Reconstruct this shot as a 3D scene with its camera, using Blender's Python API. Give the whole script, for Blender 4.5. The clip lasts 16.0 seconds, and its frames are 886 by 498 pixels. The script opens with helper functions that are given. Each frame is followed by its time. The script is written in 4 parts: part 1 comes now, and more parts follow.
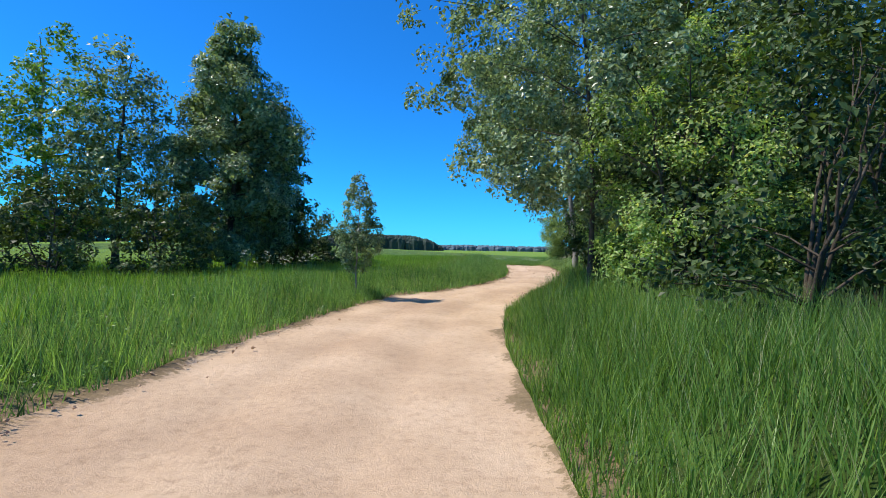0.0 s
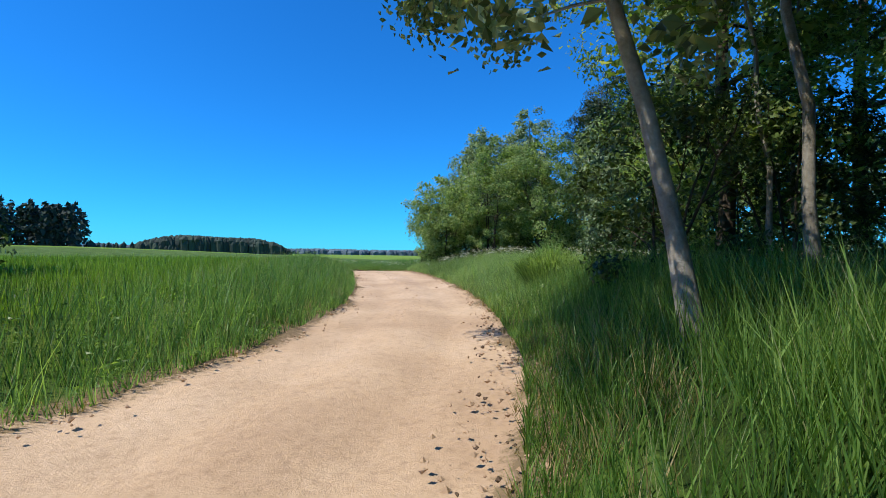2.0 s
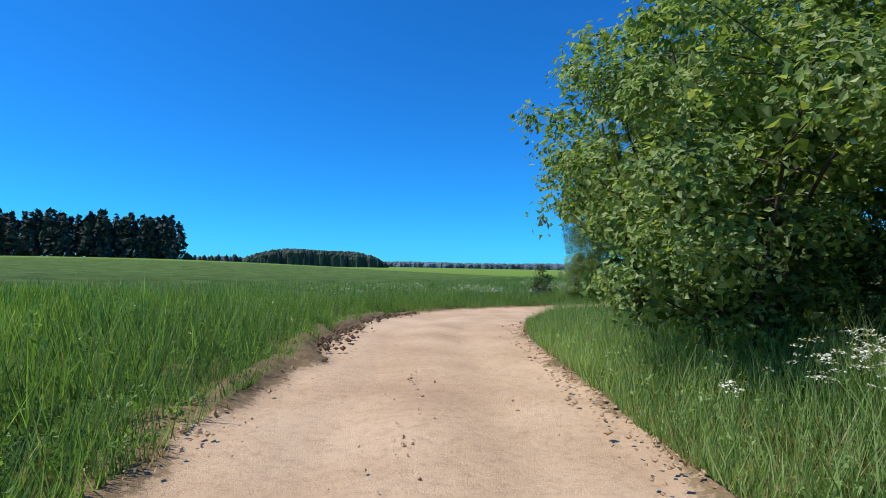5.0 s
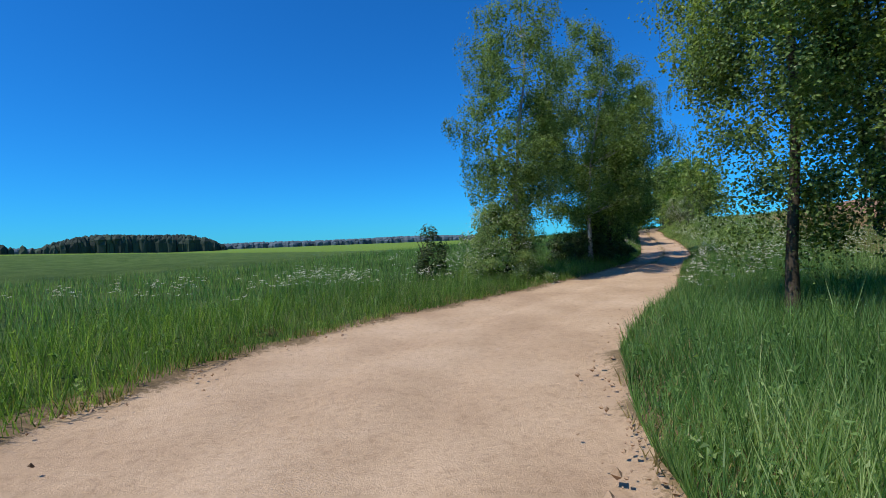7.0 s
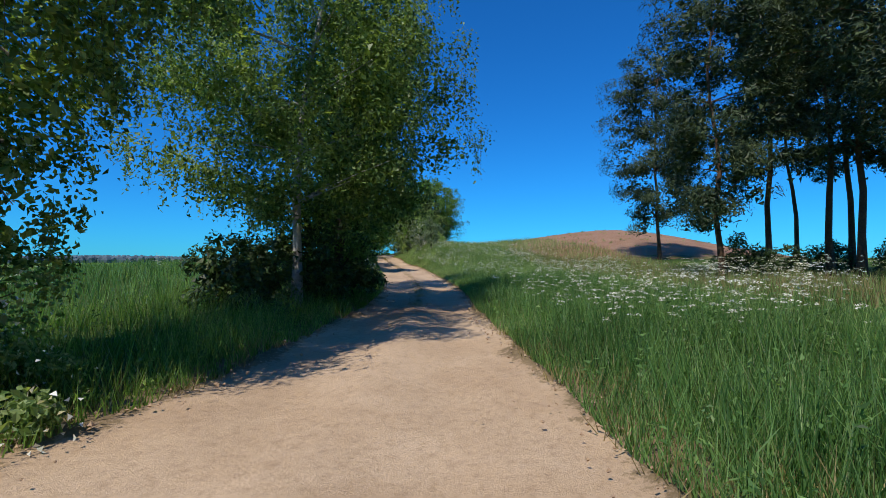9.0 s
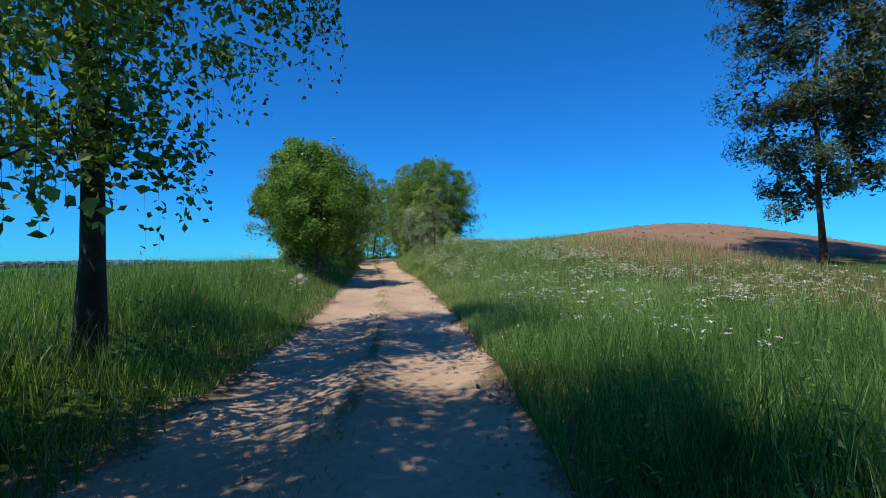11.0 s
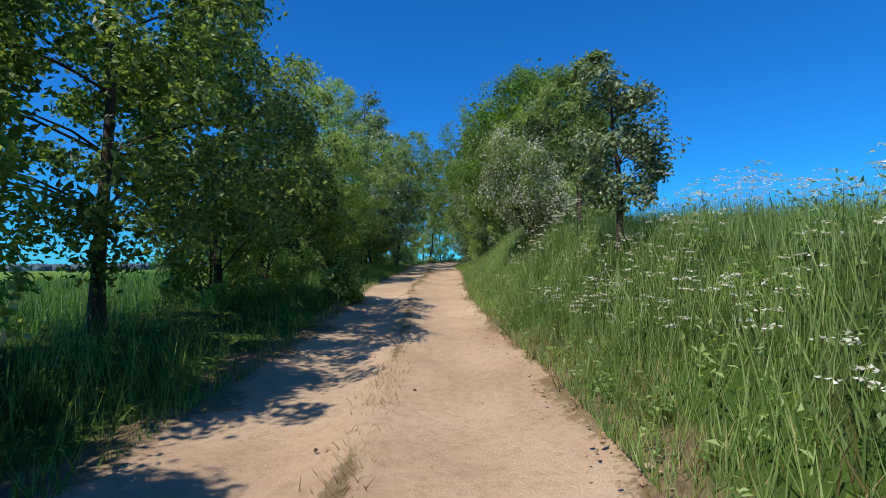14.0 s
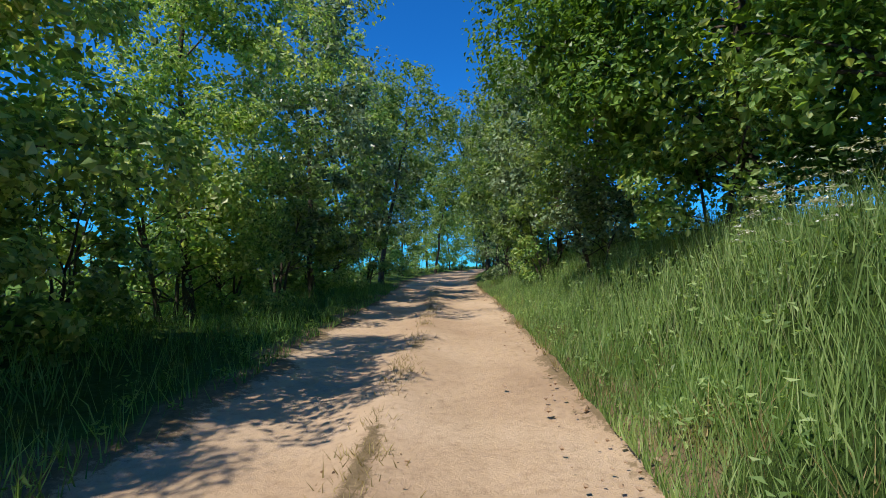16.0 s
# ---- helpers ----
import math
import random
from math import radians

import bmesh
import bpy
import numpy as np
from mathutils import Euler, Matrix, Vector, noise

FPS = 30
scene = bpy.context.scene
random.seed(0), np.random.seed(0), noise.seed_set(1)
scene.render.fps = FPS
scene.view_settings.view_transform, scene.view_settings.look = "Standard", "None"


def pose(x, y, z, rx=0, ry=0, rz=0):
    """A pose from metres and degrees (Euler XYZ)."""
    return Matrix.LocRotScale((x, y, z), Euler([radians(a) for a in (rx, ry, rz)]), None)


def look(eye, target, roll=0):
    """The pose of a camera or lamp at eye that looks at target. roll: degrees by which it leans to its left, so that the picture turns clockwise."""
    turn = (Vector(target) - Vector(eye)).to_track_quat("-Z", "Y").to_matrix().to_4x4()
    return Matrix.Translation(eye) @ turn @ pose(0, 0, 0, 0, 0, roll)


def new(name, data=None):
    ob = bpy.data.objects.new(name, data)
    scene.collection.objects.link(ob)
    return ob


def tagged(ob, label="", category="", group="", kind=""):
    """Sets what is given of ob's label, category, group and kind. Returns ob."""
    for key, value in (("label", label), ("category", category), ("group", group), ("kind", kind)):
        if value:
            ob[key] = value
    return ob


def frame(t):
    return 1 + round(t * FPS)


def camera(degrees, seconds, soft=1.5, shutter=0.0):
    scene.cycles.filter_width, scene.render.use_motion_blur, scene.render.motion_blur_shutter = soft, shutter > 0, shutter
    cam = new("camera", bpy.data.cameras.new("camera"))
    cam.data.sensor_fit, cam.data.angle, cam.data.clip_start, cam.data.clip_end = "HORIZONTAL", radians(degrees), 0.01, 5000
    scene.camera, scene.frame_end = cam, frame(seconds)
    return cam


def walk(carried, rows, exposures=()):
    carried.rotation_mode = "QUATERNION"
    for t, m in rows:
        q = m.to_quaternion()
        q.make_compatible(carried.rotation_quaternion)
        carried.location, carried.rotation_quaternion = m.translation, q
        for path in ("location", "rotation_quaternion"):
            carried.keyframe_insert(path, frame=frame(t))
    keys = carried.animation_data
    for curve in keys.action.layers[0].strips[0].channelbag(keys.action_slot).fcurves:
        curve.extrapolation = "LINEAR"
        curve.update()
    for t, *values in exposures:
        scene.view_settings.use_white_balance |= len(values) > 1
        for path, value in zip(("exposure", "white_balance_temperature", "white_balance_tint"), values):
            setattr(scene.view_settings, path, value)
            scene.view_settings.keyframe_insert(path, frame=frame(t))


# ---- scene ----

# ---------------------------------------------------------------- camera
# seconds, x, y, z, yaw to the left, pitch up, lean to the left
PATH = [
    (0, 0.00, 0.00, 1.50, 0.00, 0.01, 1.06),
    (0.5, -0.01, 4.57, 1.29, -3.45, -0.54, -0.87),
    (1, 0.49, 9.07, 1.18, -8.38, 0.96, 1.10),
    (1.5, 1.36, 13.36, 1.15, -13.36, -0.19, 2.13),
    (2, 2.53, 17.51, 1.12, -16.99, 0.72, 0.80),
    (2.5, 3.77, 21.63, 1.17, -18.50, 1.52, 1.61),
    (3, 4.91, 25.72, 1.24, -17.52, 2.15, 2.18),
    (3.5, 5.86, 29.82, 1.29, -14.87, 2.52, 2.05),
    (4, 6.56, 33.85, 1.39, -11.00, 2.62, 0.79),
    (4.5, 6.97, 37.87, 1.48, -7.65, 3.00, 2.00),
    (5.25, 7.60, 43.77, 1.52, -5.63, 1.41, 0.80),
    (6, 8.32, 49.55, 1.45, -9.82, 0.44, -0.05),
    (6.5, 9.13, 53.29, 1.35, -15.70, -0.33, -0.92),
    (7, 10.36, 56.87, 1.21, -23.19, -1.05, -2.21),
    (7.5, 12.17, 60.11, 1.04, -31.68, -1.00, -0.64),
    (8, 14.67, 62.79, 0.91, -40.68, 0.44, -0.63),
    (8.5, 17.44, 65.47, 0.84, -49.54, -0.17, 0.71),
    (9, 20.45, 67.86, 0.79, -53.29, 1.28, -0.31),
    (9.7, 24.88, 71.10, 0.87, -55.28, 1.2, -0.28),
    (10.3, 28.77, 73.89, 0.92, -54.58, 1.2, -0.38),
    (11, 33.30, 77.32, 0.95, -52.07, 1.6, -0.64),
    (11.5, 36.48, 79.93, 0.97, -50.24, 2.5, -1.18),
    (12, 39.60, 82.69, 0.98, -48.95, 2.48, -0.54),
    (12.5, 42.73, 85.67, 1.06, -47.01, 2.95, -0.09),
    (13, 45.77, 88.74, 1.22, -45.58, 2.79, 0.23),
    (13.5, 48.79, 91.85, 1.39, -45.13, 2.95, 0.49),
    (14, 51.93, 94.98, 1.54, -44.60, 1.90, -0.63),
    (14.5, 55.17, 98.27, 1.62, -43.96, 2.46, -1.52),
    (15, 58.35, 101.66, 1.67, -43.66, 2.33, -1.44),
    (15.5, 61.44, 104.96, 1.86, -43.39, 2.88, -1.52),
    (16, 64.52, 108.26, 2.21, -43.81, 2.46, -0.54),
]


def eye_pose(x, y, z, yaw, pitch, lean):
    a, b = radians(yaw), radians(pitch)
    ahead = Vector((-math.sin(a) * math.cos(b), math.cos(a) * math.cos(b), math.sin(b)))
    return look((x, y, z), Vector((x, y, z)) + 10 * ahead, lean)


cam = camera(84.05, 16.0, soft=0.9)
walk(cam, [(row[0], eye_pose(*row[1:])) for row in PATH],
     exposures=[(0, 0.3), (2, 0.2), (4.7, 0.1), (7, -0.2), (9, -0.25), (11.5, -0.12), (13, -0.1), (16, 0.0)])

# ---------------------------------------------------------------- sky and sun
SUN_YAW, SUN_UP = 95.0, 56.0         # the sun stands high, over the field on the track's left
sun_way = Vector((-math.sin(radians(SUN_YAW)) * math.cos(radians(SUN_UP)),
                  math.cos(radians(SUN_YAW)) * math.cos(radians(SUN_UP)), math.sin(radians(SUN_UP))))
world = bpy.data.worlds.new("world")
scene.world = world
world.use_nodes = True
wn = world.node_tree.nodes
sky = wn.new("ShaderNodeTexSky")
sky.sky_type = 'NISHITA'
sky.sun_disc = False
sky.sun_elevation = radians(SUN_UP)
sky.sun_rotation = math.atan2(sun_way.x, sun_way.y)
sky.air_density, sky.dust_density, sky.ozone_density = 1.0, 0.0, 4.0
tone = wn.new("ShaderNodeMix")           # the deep azure of a very clear day
tone.data_type, tone.blend_type = 'RGBA', 'MULTIPLY'
tone.inputs[0].default_value = 1.0
tone.inputs[7].default_value = (0.12, 0.85, 1.65, 1)
world.node_tree.links.new(sky.outputs[0], tone.inputs[6])
world.node_tree.links.new(tone.outputs[2], wn["Background"].inputs[0])
wn["Background"].inputs[1].default_value = 0.101
sun_data = bpy.data.lights.new("sun", 'SUN')
sun_data.energy, sun_data.angle, sun_data.color = 5.0, radians(0.53), (1.0, 0.93, 0.82)
sun = new("sun", sun_data)
sun.matrix_world = look(sun_way * 200, (0, 0, 0))

# ---------------------------------------------------------------- materials


def shader(name, rough=0.8, spec=0.3):
    m = bpy.data.materials.new(name)
    m.use_nodes = True
    b = m.node_tree.nodes["Principled BSDF"]
    b.inputs["Roughness"].default_value = rough
    b.inputs["Specular IOR Level"].default_value = spec
    return m, m.node_tree.nodes, m.node_tree.links, b


def ramp(nodes, stops):
    r = nodes.new("ShaderNodeValToRGB")
    while len(r.color_ramp.elements) < len(stops):
        r.color_ramp.elements.new(0.5)
    for e, (at, c) in zip(r.color_ramp.elements, stops):
        e.position, e.color = at, (*c, 1)
    return r


def noise_node(nodes, links, scale, detail=6.0, rough=0.6, where="Object"):
    co = nodes.new("ShaderNodeTexCoord")
    n = nodes.new("ShaderNodeTexNoise")
    n.inputs["Scale"].default_value, n.inputs["Detail"].default_value, n.inputs["Roughness"].default_value = scale, detail, rough
    links.new(co.outputs[where], n.inputs["Vector"])
    return n


def blend(nodes, links, kind, fac, a, b):
    m = nodes.new("ShaderNodeMix")
    m.data_type, m.blend_type = 'RGBA', kind
    for socket, value in ((m.inputs[0], fac), (m.inputs[6], a), (m.inputs[7], b)):
        if isinstance(value, (int, float)):
            socket.default_value = value
        elif isinstance(value, tuple):
            socket.default_value = (*value, 1)
        else:
            links.new(value, socket)
    return m.outputs[2]


def bump(nodes, links, b, height, strength, distance):
    n = nodes.new("ShaderNodeBump")
    n.inputs["Strength"].default_value, n.inputs["Distance"].default_value = strength, distance
    links.new(height, n.inputs["Height"])
    links.new(n.outputs[0], b.inputs["Normal"])


def leafy(name, dark, mid, light, through_light=0.35, rough=0.55, patch=0.6):
    """Leaves or blades: colour differs from piece to piece and in patches, some light passes through."""
    m, nodes, links, b = shader(name, rough, 0.32)
    geo = nodes.new("ShaderNodeNewGeometry")
    r = ramp(nodes, [(0.12, tuple(0.7 * c for c in dark)), (0.5, mid), (0.88, tuple(min(0.9, 1.12 * c) for c in light))])
    n = noise_node(nodes, links, patch, 3.0)
    add = nodes.new("ShaderNodeMath")
    add.operation = 'MULTIPLY_ADD'
    links.new(geo.outputs["Random Per Island"], add.inputs[0])
    add.inputs[1].default_value = 0.65
    sub = nodes.new("ShaderNodeMath")
    sub.operation = 'MULTIPLY_ADD'
    links.new(n.outputs[0], sub.inputs[0])
    sub.inputs[1].default_value, sub.inputs[2].default_value = 0.9, -0.28
    links.new(sub.outputs[0], add.inputs[2])
    links.new(add.outputs[0], r.inputs[0])
    links.new(r.outputs[0], b.inputs["Base Color"])
    t = nodes.new("ShaderNodeBsdfTranslucent")
    warm = blend(nodes, links, 'MULTIPLY', 1.0, r.outputs[0], (1.5, 1.45, 0.6))
    links.new(warm, t.inputs[0])
    mix = nodes.new("ShaderNodeMixShader")
    mix.inputs[0].default_value = through_light
    links.new(b.outputs[0], mix.inputs[1])
    links.new(t.outputs[0], mix.inputs[2])
    links.new(mix.outputs[0], nodes["Material Output"].inputs[0])
    return m


def earthy(name, stops, scale, fine, rough=0.95, relief=0.5, depth=0.05):
    m, nodes, links, b = shader(name, rough, 0.15)
    n1, n2 = noise_node(nodes, links, scale, 5.0), noise_node(nodes, links, fine, 8.0, 0.7)
    r = ramp(nodes, stops)
    v = nodes.new("ShaderNodeMath")
    v.operation = 'MULTIPLY_ADD'
    links.new(n2.outputs[0], v.inputs[0])
    v.inputs[1].default_value = 0.5
    w = nodes.new("ShaderNodeMath")
    w.operation = 'MULTIPLY'
    links.new(n1.outputs[0], w.inputs[0])
    w.inputs[1].default_value = 0.5
    links.new(w.outputs[0], v.inputs[2])
    links.new(v.outputs[0], r.inputs[0])
    links.new(r.outputs[0], b.inputs["Base Color"])
    bump(nodes, links, b, n2.outputs[0], relief, depth)
    return m


LEAF_ASPEN = leafy("aspen_leaf", (0.081, 0.127, 0.067), (0.183, 0.256, 0.125), (0.344, 0.423, 0.251), 0.3, 0.33)
LEAF_BIRCH = leafy("birch_leaf", (0.069, 0.122, 0.035), (0.157, 0.244, 0.069), (0.297, 0.402, 0.140), 0.44, 0.42)
LEAF_BUSH = leafy("bush_leaf", (0.075, 0.136, 0.042), (0.183, 0.290, 0.085), (0.333, 0.399, 0.173), 0.46, 0.45)
# bush leaf brightened about one and a half times: sunlight put into the colour
LEAF_SUNLIT = leafy("sunlit_leaf", (0.118, 0.208, 0.062), (0.287, 0.445, 0.125), (0.521, 0.550, 0.254), 0.48, 0.4)
LEAF_MAPLE = leafy("maple_leaf", (0.055, 0.122, 0.016), (0.122, 0.233, 0.035), (0.218, 0.355, 0.068), 0.36, 0.4)
# leaf colour darkened to carry the shade on backlit and crowded trees
LEAF_SHADED = leafy("shaded_leaf", (0.025, 0.050, 0.015), (0.057, 0.094, 0.025), (0.101, 0.151, 0.044), 0.25, 0.5)
NEEDLE = leafy("pine_needle", (0.02, 0.04, 0.018), (0.045, 0.075, 0.03), (0.09, 0.12, 0.05), 0.15, 0.5)
FAR_NEEDLE = leafy("spruce_needle", (0.02, 0.035, 0.03), (0.03, 0.05, 0.038), (0.045, 0.07, 0.045), 0.0, 0.8, 0.02)
# distant air haze is mixed into this needle colour as pale blue
FAR_HAZE = leafy("hazy_needle", (0.07, 0.10, 0.13), (0.085, 0.12, 0.15), (0.10, 0.14, 0.17), 0.0, 0.9, 0.01)
BLOSSOM = leafy("blossom", (0.5, 0.5, 0.42), (0.68, 0.68, 0.6), (0.82, 0.82, 0.76), 0.25, 0.6)
GRASS = leafy("grass_blade", (0.048, 0.115, 0.022), (0.125, 0.245, 0.050), (0.275, 0.400, 0.115), 0.5, 0.4, 0.35)
GRASS_BLUE = leafy("lush_grass_blade", (0.045, 0.120, 0.035), (0.125, 0.255, 0.075), (0.270, 0.420, 0.150), 0.5, 0.4, 0.35)
GRASS_PALE = leafy("pale_grass_blade", (0.105, 0.190, 0.055), (0.230, 0.360, 0.120), (0.430, 0.540, 0.240), 0.5, 0.4, 0.35)
SEED = leafy("grass_seed_head", (0.16, 0.20, 0.08), (0.30, 0.33, 0.16), (0.45, 0.46, 0.27), 0.4, 0.6, 0.8)
STRAW = leafy("dry_grass_blade", (0.16, 0.14, 0.05), (0.30, 0.24, 0.11), (0.42, 0.34, 0.17), 0.3, 0.6, 0.8)
CROP = leafy("cereal_blade", (0.081, 0.172, 0.023), (0.149, 0.276, 0.034), (0.241, 0.368, 0.069), 0.4, 0.45, 0.1)


def ground_material():
    """Meadow, crop field, ploughed soil and woodland litter, blended along ragged edges."""
    m, nodes, links, b = shader("open_ground", 0.95, 0.15)
    big, fine, coarse = noise_node(nodes, links, 0.3, 5.0), noise_node(nodes, links, 11.0, 8.0, 0.7), noise_node(nodes, links, 1.1, 4.0)
    v = nodes.new("ShaderNodeMath")
    v.operation = 'ADD'
    links.new(big.outputs[0], v.inputs[0])
    links.new(fine.outputs[0], v.inputs[1])
    half = nodes.new("ShaderNodeMath")
    half.operation = 'MULTIPLY'
    links.new(v.outputs[0], half.inputs[0])
    half.inputs[1].default_value = 0.5

    def cover(stops):
        r = ramp(nodes, stops)
        links.new(half.outputs[0], r.inputs[0])
        return r.outputs[0]

    colour = cover([(0.3, (0.02, 0.045, 0.01)), (0.48, (0.07, 0.13, 0.022)), (0.7, (0.18, 0.24, 0.07))])
    for name, stops in (("field", [(0.25, (0.10, 0.18, 0.022)), (0.5, (0.145, 0.24, 0.032)), (0.75, (0.20, 0.28, 0.055))]),
                        ("soil", [(0.25, (0.27, 0.155, 0.095)), (0.5, (0.40, 0.235, 0.145)), (0.75, (0.50, 0.33, 0.21))]),
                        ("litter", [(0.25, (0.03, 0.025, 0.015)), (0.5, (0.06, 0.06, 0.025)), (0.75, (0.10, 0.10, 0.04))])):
        at = nodes.new("ShaderNodeAttribute")
        at.attribute_name = name
        ragged = nodes.new("ShaderNodeMath")
        ragged.operation = 'MULTIPLY_ADD'
        links.new(coarse.outputs[0], ragged.inputs[0])
        ragged.inputs[1].default_value = 0.7
        links.new(at.outputs["Fac"], ragged.inputs[2])
        edge = nodes.new("ShaderNodeMapRange")
        edge.inputs["From Min"].default_value, edge.inputs["From Max"].default_value = 0.75, 0.95
        links.new(ragged.outputs[0], edge.inputs["Value"])
        colour = blend(nodes, links, 'MIX', edge.outputs[0], colour, cover(stops))
    links.new(colour, b.inputs["Base Color"])
    bump(nodes, links, b, fine.outputs[0], 1.0, 0.2)
    return m


GROUND = ground_material()
STONE = earthy("granite", [(0.28, (0.13, 0.10, 0.085)), (0.5, (0.33, 0.28, 0.24)), (0.72, (0.50, 0.45, 0.40))], 2.0, 14.0, 0.85, 0.5, 0.02)
CLOD = earthy("dry_clod", [(0.25, (0.26, 0.17, 0.10)), (0.5, (0.40, 0.28, 0.18)), (0.75, (0.52, 0.38, 0.26))], 1.5, 12.0)
DARK_EARTH = earthy("dark_earth", [(0.25, (0.05, 0.035, 0.022)), (0.5, (0.11, 0.075, 0.05)), (0.75, (0.2, 0.14, 0.09))], 1.5, 12.0)
BARK_GREY = earthy("grey_bark", [(0.3, (0.10, 0.09, 0.07)), (0.5, (0.27, 0.25, 0.21)), (0.7, (0.46, 0.44, 0.38))], 1.2, 9.0, 0.85, 0.8, 0.03)
BARK_DARK = earthy("dark_bark", [(0.3, (0.03, 0.025, 0.02)), (0.5, (0.075, 0.06, 0.045)), (0.7, (0.14, 0.115, 0.09))], 1.5, 10.0, 0.9, 0.9, 0.03)
BARK_PINE = earthy("pine_bark", [(0.3, (0.06, 0.035, 0.022)), (0.5, (0.15, 0.085, 0.05)), (0.7, (0.27, 0.15, 0.08))], 1.2, 9.0, 0.9, 0.9, 0.03)
BARK_BIRCH = earthy("birch_bark", [(0.36, (0.04, 0.035, 0.03)), (0.46, (0.30, 0.28, 0.25)), (0.7, (0.55, 0.53, 0.49))], 2.2, 7.0, 0.7, 0.4, 0.02)


def sand_material():
    """Pale packed sand: two smoother wheel tracks, a loose middle, dark crumbly margins."""
    m, nodes, links, b = shader("packed_sand", 0.95, 0.12)
    at = nodes.new("ShaderNodeAttribute")
    at.attribute_name = "margin"
    big, fine = noise_node(nodes, links, 0.35, 5.0), noise_node(nodes, links, 9.0, 9.0, 0.75)
    grit = noise_node(nodes, links, 60.0, 3.0, 0.6)
    base = ramp(nodes, [(0.3, (0.40, 0.275, 0.175)), (0.5, (0.50, 0.36, 0.235)), (0.72, (0.60, 0.45, 0.31))])
    links.new(big.outputs[0], base.inputs[0])
    spot = ramp(nodes, [(0.28, (0.62, 0.58, 0.55)), (0.5, (1.0, 1.0, 1.0)), (0.75, (1.12, 1.1, 1.08))])
    links.new(fine.outputs[0], spot.inputs[0])
    c = blend(nodes, links, 'MULTIPLY', 0.75, base.outputs[0], spot.outputs[0])
    edge = nodes.new("ShaderNodeMath")
    edge.operation = 'MULTIPLY_ADD'
    links.new(fine.outputs[0], edge.inputs[0])
    edge.inputs[1].default_value = 1.7
    shift = nodes.new("ShaderNodeMath")
    shift.operation = 'ADD'
    links.new(at.outputs["Fac"], shift.inputs[0])
    shift.inputs[1].default_value = -0.85
    links.new(shift.outputs[0], edge.inputs[2])
    mask = ramp(nodes, [(0.42, (0, 0, 0)), (0.62, (1, 1, 1))])
    links.new(edge.outputs[0], mask.inputs[0])
    dark = ramp(nodes, [(0.3, (0.10, 0.075, 0.04)), (0.55, (0.22, 0.16, 0.09)), (0.75, (0.34, 0.25, 0.15))])
    links.new(fine.outputs[0], dark.inputs[0])
    soil = blend(nodes, links, 'MIX', mask.outputs[0], c, dark.outputs[0])
    turf = ramp(nodes, [(0.3, (0.03, 0.06, 0.012)), (0.55, (0.06, 0.11, 0.02)), (0.75, (0.12, 0.16, 0.04))])
    links.new(fine.outputs[0], turf.inputs[0])
    far = nodes.new("ShaderNodeMapRange")
    far.inputs["From Min"].default_value, far.inputs["From Max"].default_value = 1.1, 1.6
    links.new(at.outputs["Fac"], far.inputs["Value"])
    links.new(blend(nodes, links, 'MIX', far.outputs[0], soil, turf.outputs[0]), b.inputs["Base Color"])
    both = nodes.new("ShaderNodeMath")
    both.operation = 'MULTIPLY_ADD'
    links.new(grit.outputs[0], both.inputs[0])
    both.inputs[1].default_value = 0.3
    links.new(fine.outputs[0], both.inputs[2])
    bump(nodes, links, b, both.outputs[0], 0.55, 0.05)
    return m


SAND = sand_material()

# ---------------------------------------------------------------- lie of the land
# the middle line follows the way of the wheels; the stretch before runs on straight, the one after bends right so that
# trees close the camera's view
way = np.array([[r[1], r[2], r[3] - 1.5] for r in PATH])
fine_t = np.linspace(0, 16, 321)
mid = np.stack([np.interp(fine_t, [r[0] for r in PATH], way[:, k]) for k in range(3)], 1)
for _ in range(30):
    mid[1:-1] = (mid[:-2] + 2 * mid[1:-1] + mid[2:]) / 4
back = np.array([[0.2, -0.45 * k, 0.0] for k in range(90, 0, -1)])
on = np.array([[64.52 + 0.69 * k + 0.0026 * max(0, k - 30) ** 2, 108.26 + 0.724 * k - 0.0025 * max(0, k - 30) ** 2, 0.71 + 0.02 * k] for k in range(1, 140)])
LINE = np.vstack([back, mid, on])
step = np.linalg.norm(np.diff(LINE[:, :2], axis=0), axis=1)
RUN = np.concatenate([[0], np.cumsum(step)])
RUN -= RUN[90]                                  # zero where the walk begins
tangent = np.gradient(LINE[:, :2], axis=0)
tangent /= np.linalg.norm(tangent, axis=1)[:, None]
for _ in range(20):
    tangent[1:-1] = (tangent[:-2] + 2 * tangent[1:-1] + tangent[2:]) / 4


def at_line(s, d):
    """Places d metres to the right of the middle line at run s, as x and y."""
    s, d = np.asarray(s, float), np.asarray(d, float)
    x, y = np.interp(s, RUN, LINE[:, 0]), np.interp(s, RUN, LINE[:, 1])
    tx, ty = np.interp(s, RUN, tangent[:, 0]), np.interp(s, RUN, tangent[:, 1])
    return x + d * ty, y - d * tx


